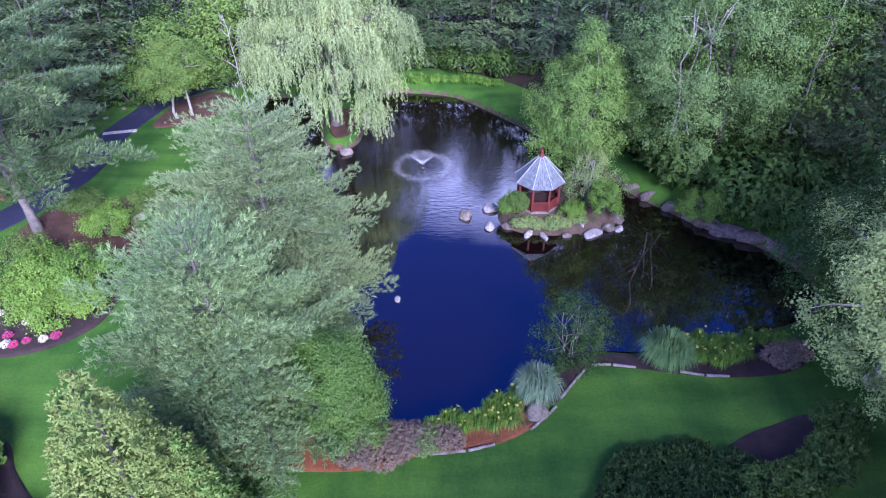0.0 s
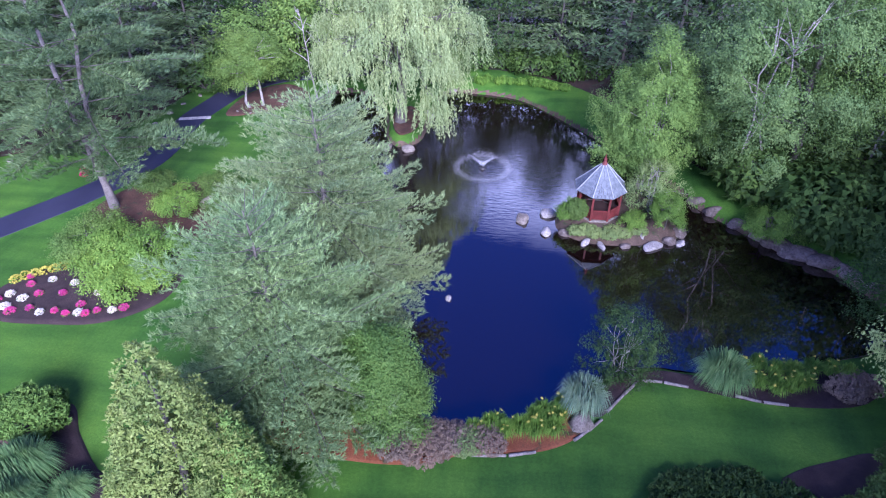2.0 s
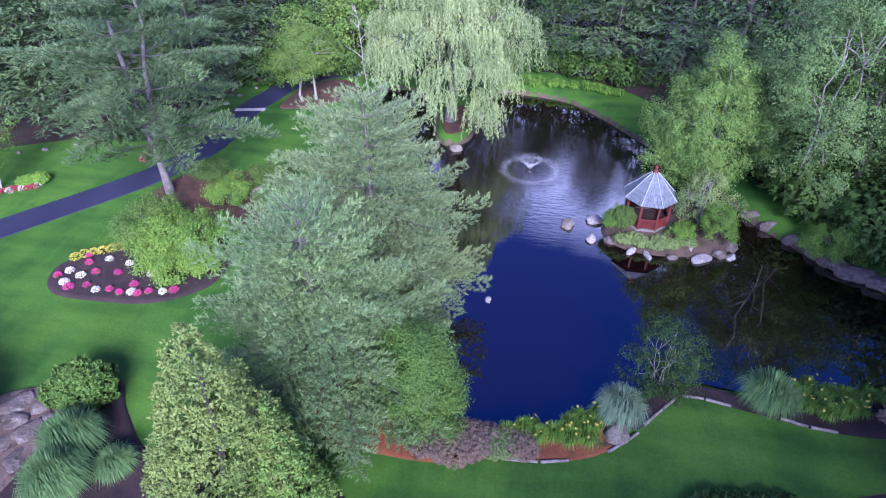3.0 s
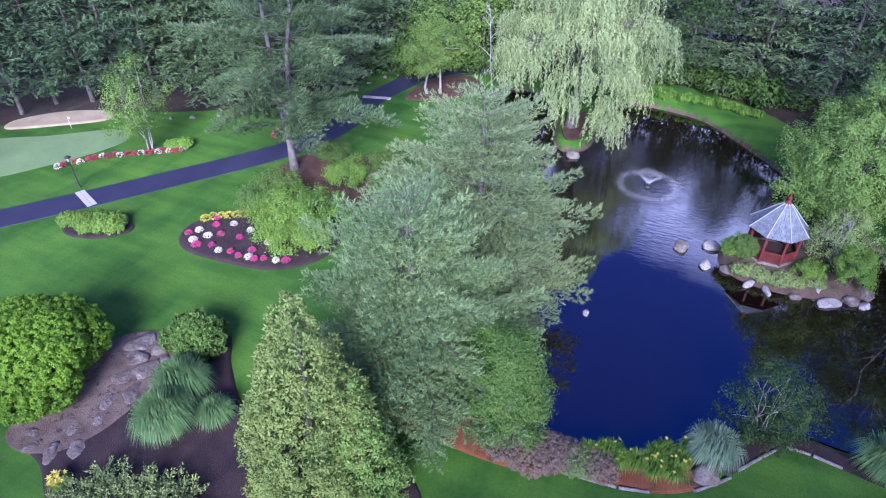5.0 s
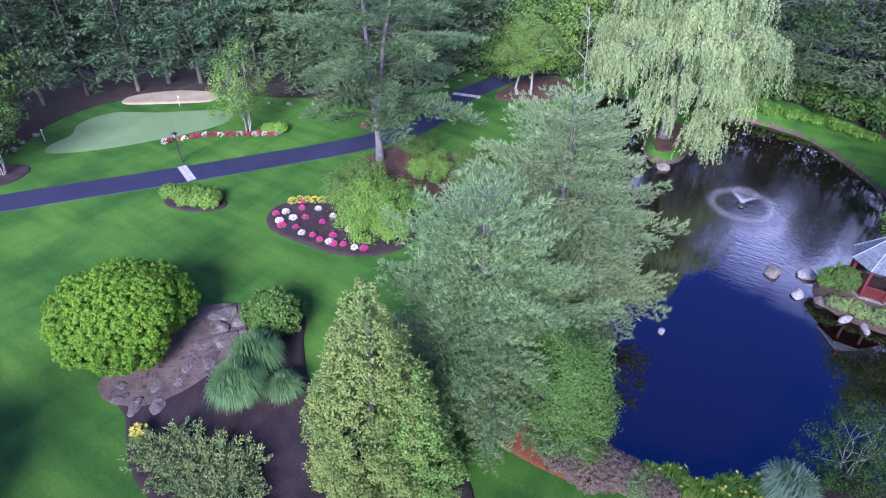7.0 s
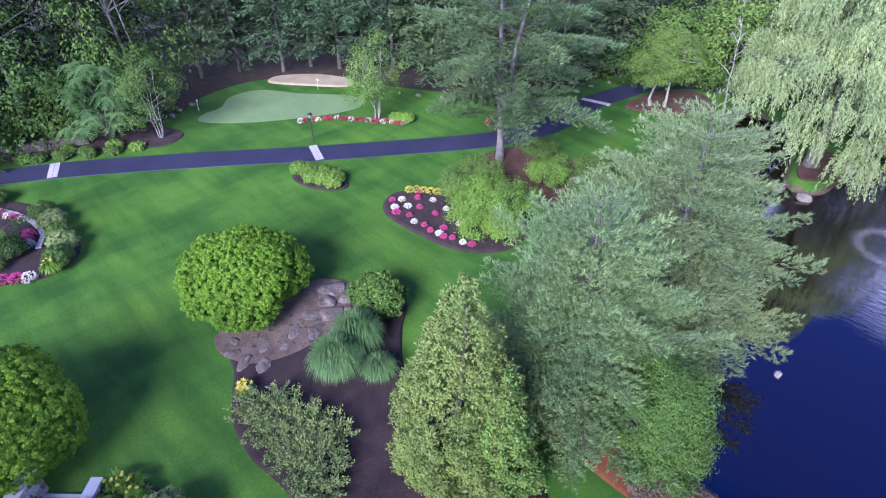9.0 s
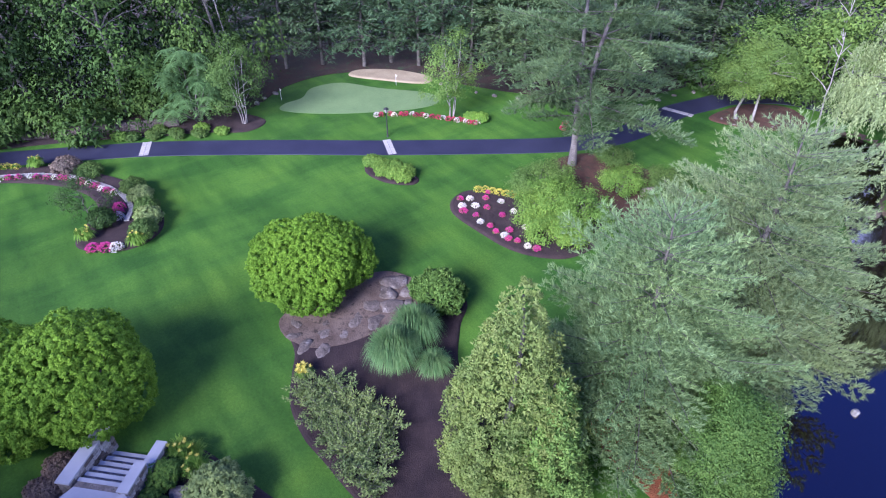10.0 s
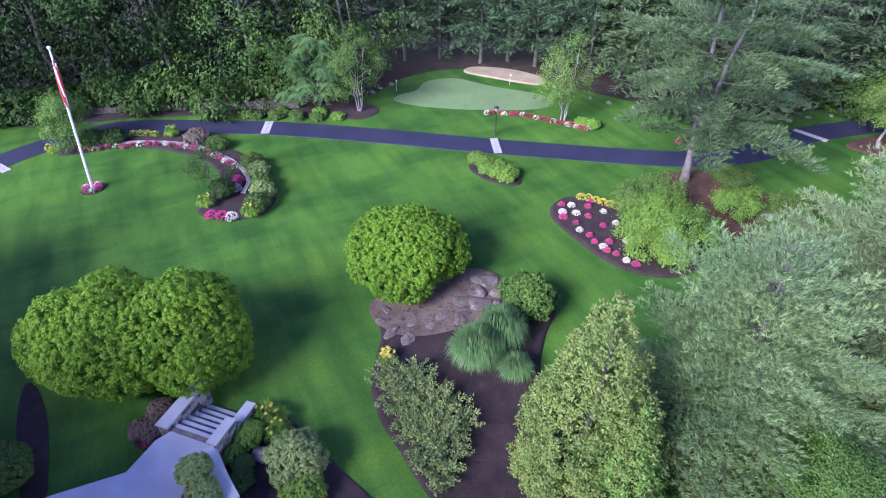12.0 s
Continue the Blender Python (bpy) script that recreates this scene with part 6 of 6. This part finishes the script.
terrace()
cap = block("kerb_cap", pose(-12.2, -1.5, 0.92, 0, 0, 11), (2.2, 0.42, 0.12), BLUESTONE)
tagged(cap, "pale bluestone kerb along the terrace edge", "kerb")
flat_patch("planter_soil", smooth_loop([(-13.0, -1.75), (-12.2, -1.78), (-11.0, -1.6), (-11.0, -2.5), (-12.0, -2.6)]), MULCH, "dark soil in the terrace planter", "soil", 0.875, 0.02)
dome_bush("planter_shrub", put(-12.4, -2.1, 0.88), 0.42, 0.42, 0.75, R(171), 2200, 0.08, F_GREYSHRUB, "grey-green shrub in the terrace planter", "bush", 0.3)
dome_bush("planter_shrub", put(-11.6, -2.0, 0.88), 0.45, 0.4, 0.5, R(172), 2000, 0.08, F_GREYSHRUB, "low grey-green plant in the terrace planter", "bush", 0.3)
BED_STEPS = smooth_loop([(-14.3, 0.8), (-14.4, 0.4), (-13.6, -0.7), (-12.6, -1.2), (-10.0, -1.0), (-8.0, 1.2), (-9.4, 2.5), (-11.4, 1.9), (-13.4, 1.2)])
flat_patch("steps_bed", BED_STEPS, MULCH, "dark mulch bed beside the steps", "flower bed", 0.02, 0.05)
BED_LEFT = smooth_loop([(-16.2, -2.6), (-15.2, -2.5), (-14.7, -3.2), (-15.2, -3.9), (-16.2, -3.7)])
flat_patch("corner_bed", BED_LEFT, MULCH, "dark mulch under the dome trees", "flower bed", 0.02, 0.05)
for x, y, r, h, mt, lf in [(-11.9, 0.7, 0.8, 1.35, F_GREYSHRUB, 0.11), (-13.7, -0.4, 0.45, 0.7, F_SHRUB, 0.08), (-13.2, -1.0, 0.32, 0.5, F_SHRUB, 0.07), (-12.7, -0.85, 0.3, 0.5, F_LEAF, 0.07), (-12.2, -0.95, 0.32, 0.5, F_LEAF, 0.07), (-10.9, 0.6, 0.6, 0.8, F_SHRUB, 0.09), (-16.0, -2.9, 0.45, 0.55, F_TWIG, 0.08), (-15.4, -3.1, 0.45, 0.5, F_TWIG, 0.08), (-15.6, -3.6, 0.35, 0.4, F_TWIG, 0.08)]:
    dome_bush("terrace_shrub", put(x, y, 0.0), r, r, h, R(int(rp.integers(1e6))), int(4500 * max(0.25, r)), lf, mt, "rounded shrub in the bed beside the steps", "bush", 0.25, "terrace shrubs", stem=0.06)
for x, y in [(-14.0, 0.55), (-13.4, 0.5), (-14.4, 0.3)]:
    grass_clump("daylily", put(x, y), 0.5, 0.6, R(int(rp.integers(1e6))), 260, F_LILY, "arching daylily clump beside the steps", "daylilies", 0.016, "daylily", (P_YELLOW, 5, 0.08))
for x, y in [(-39.9, -7.0), (-39.4, -6.8), (-38.9, -5.2), (-38.8, -4.7), (-38.9, -4.2), (-39.6, -2.3), (-39.5, -1.9), (-39.3, -1.5), (-39.0, -1.1)]:
    flower_clump(put(x, y, 0.05), 0.26, 0.3, rp, P_YELLOW, "yellow flowers in the bed by the path", "bedding flowers", 40, F_LILY)
flower_clump(put(-15.0, -3.45), 0.2, 0.22, rp, P_RED, "red flowers at the corner of the terrace", "bedding flowers", 40)
boulder("bed_boulder", put(-12.9, -0.2, 0.1, 30), (0.4, 0.28, 0.25), rp, STONE, "grey stone in the steps bed", "bed boulders")


# low corner bed beyond the dome trees
EDGE = [(-19.66, -7.3), (-19.26, -6.85), (-17.18, -6.47), (-14.03, -6.47), (-14.33, -7.08), (-17.66, -7.43)]
flat_patch("edge_bed", smooth_loop(EDGE), MULCH, "narrow dark mulch edge by the lawn", "flower bed", 0.02, 0.03)
dome_bush("garden_shrub", put(-15.60, -7.54), 0.8, 0.8, 1.2, R(180), 6000, 0.10, F_LEAF, "rounded green shrub in the edge bed", "bush", 0.2)


# bright low growth at the far end of the pond
rq = R(190)
for k in range(16):
    x, y = -2.2 + 0.42 * k + rq.normal(0, 0.15), 44.2 - 0.012 * (k - 5) ** 2 + rq.normal(0, 0.15)
    grass_clump("marsh_plant", put(x, y, -0.05, rq.uniform(0, 360)), 0.5, 0.55, R(200 + k), 110, F_LILY, "bright green marsh growth on the far bank", "marsh plants", 0.04, "marsh plant")


def snag(m, h, rng, label):
    """A bare pale dead tree."""
    t = thing("dead_tree", m, label, "tree", "bare trees")
    top = np.array([rng.normal(0, 0.5), rng.normal(0, 0.5), h])
    tubes("trunk", [curve_run((0, 0, -0.05), top, 0.065, 0.02, 0, rng, 8, 0.02)], PALEBARK, t)
    for k in range(9):
        u = rng.uniform(0.35, 0.95)
        a = rng.uniform(0, 6.283)
        L = rng.uniform(0.8, 2.0) * (1.2 - u)
        tubes("limb", [curve_run(top * u, top * u + np.array([math.cos(a) * L, math.sin(a) * L, L * 0.9]), 0.03, 0.01, 0.03, rng)], PALEBARK, t, 5)


for x, y, h, sd in [(-42.6, 13.6, 9.5, 210), (-13.0, 38.6, 6.5, 211), (-12.4, 39.2, 6.0, 212), (19.2, 30.6, 10.5, 213), (-16.0, 44.6, 8.0, 215)]:
    snag(put(x, y), h, R(sd), "slender bare pale trunk among the woods")


# ---- unseen house, added behind the terrace to close the place and shade it ----
def build_shade_house():
    h = thing("house", put(0.0, -12.0), "unseen plain pale house blocks added behind the terrace to cast shade", "house")
    # heights and spans follow how far each block's shadow should reach
    for nm, x0, x1, y0, y1, eave, ridge in (("main", 8.0, 27.0, -10.0, 3.0, 16.5, 20.0), ("wing", -12.0, 8.0, -11.0, -0.6, 9.6, 11.6), ("low_block", -27.0, -12.0, -10.0, -0.6, 5.4, 7.6)):
        cx, cy = (x0 + x1) / 2, (y0 + y1) / 2
        bm = bmesh.new()
        bmesh.ops.create_cube(bm, size=1, matrix=Matrix.Translation((cx, cy, eave / 2 - 0.05)) @ Matrix.Diagonal((x1 - x0, y1 - y0, eave, 1)))
        part(nm + "_wall", bm, PALESTONE, h)
        bm = bmesh.new()
        o = 0.4
        v = [bm.verts.new(p) for p in ((x0 - o, y0 - o, eave - 0.1), (x1 + o, y0 - o, eave - 0.1), (x1 + o, y1 + o, eave - 0.1), (x0 - o, y1 + o, eave - 0.1), (x0 - o, cy, ridge), (x1 + o, cy, ridge))]
        for q in ((0, 1, 5, 4), (2, 3, 4, 5), (0, 4, 3), (1, 2, 5), (3, 2, 1, 0)):
            bm.faces.new([v[k] for k in q])
        bmesh.ops.recalc_face_normals(bm, faces=bm.faces)
        part(nm + "_roof", bm, SHINGLE, h, "grey pitched roof of the added shade block")


build_shade_house()
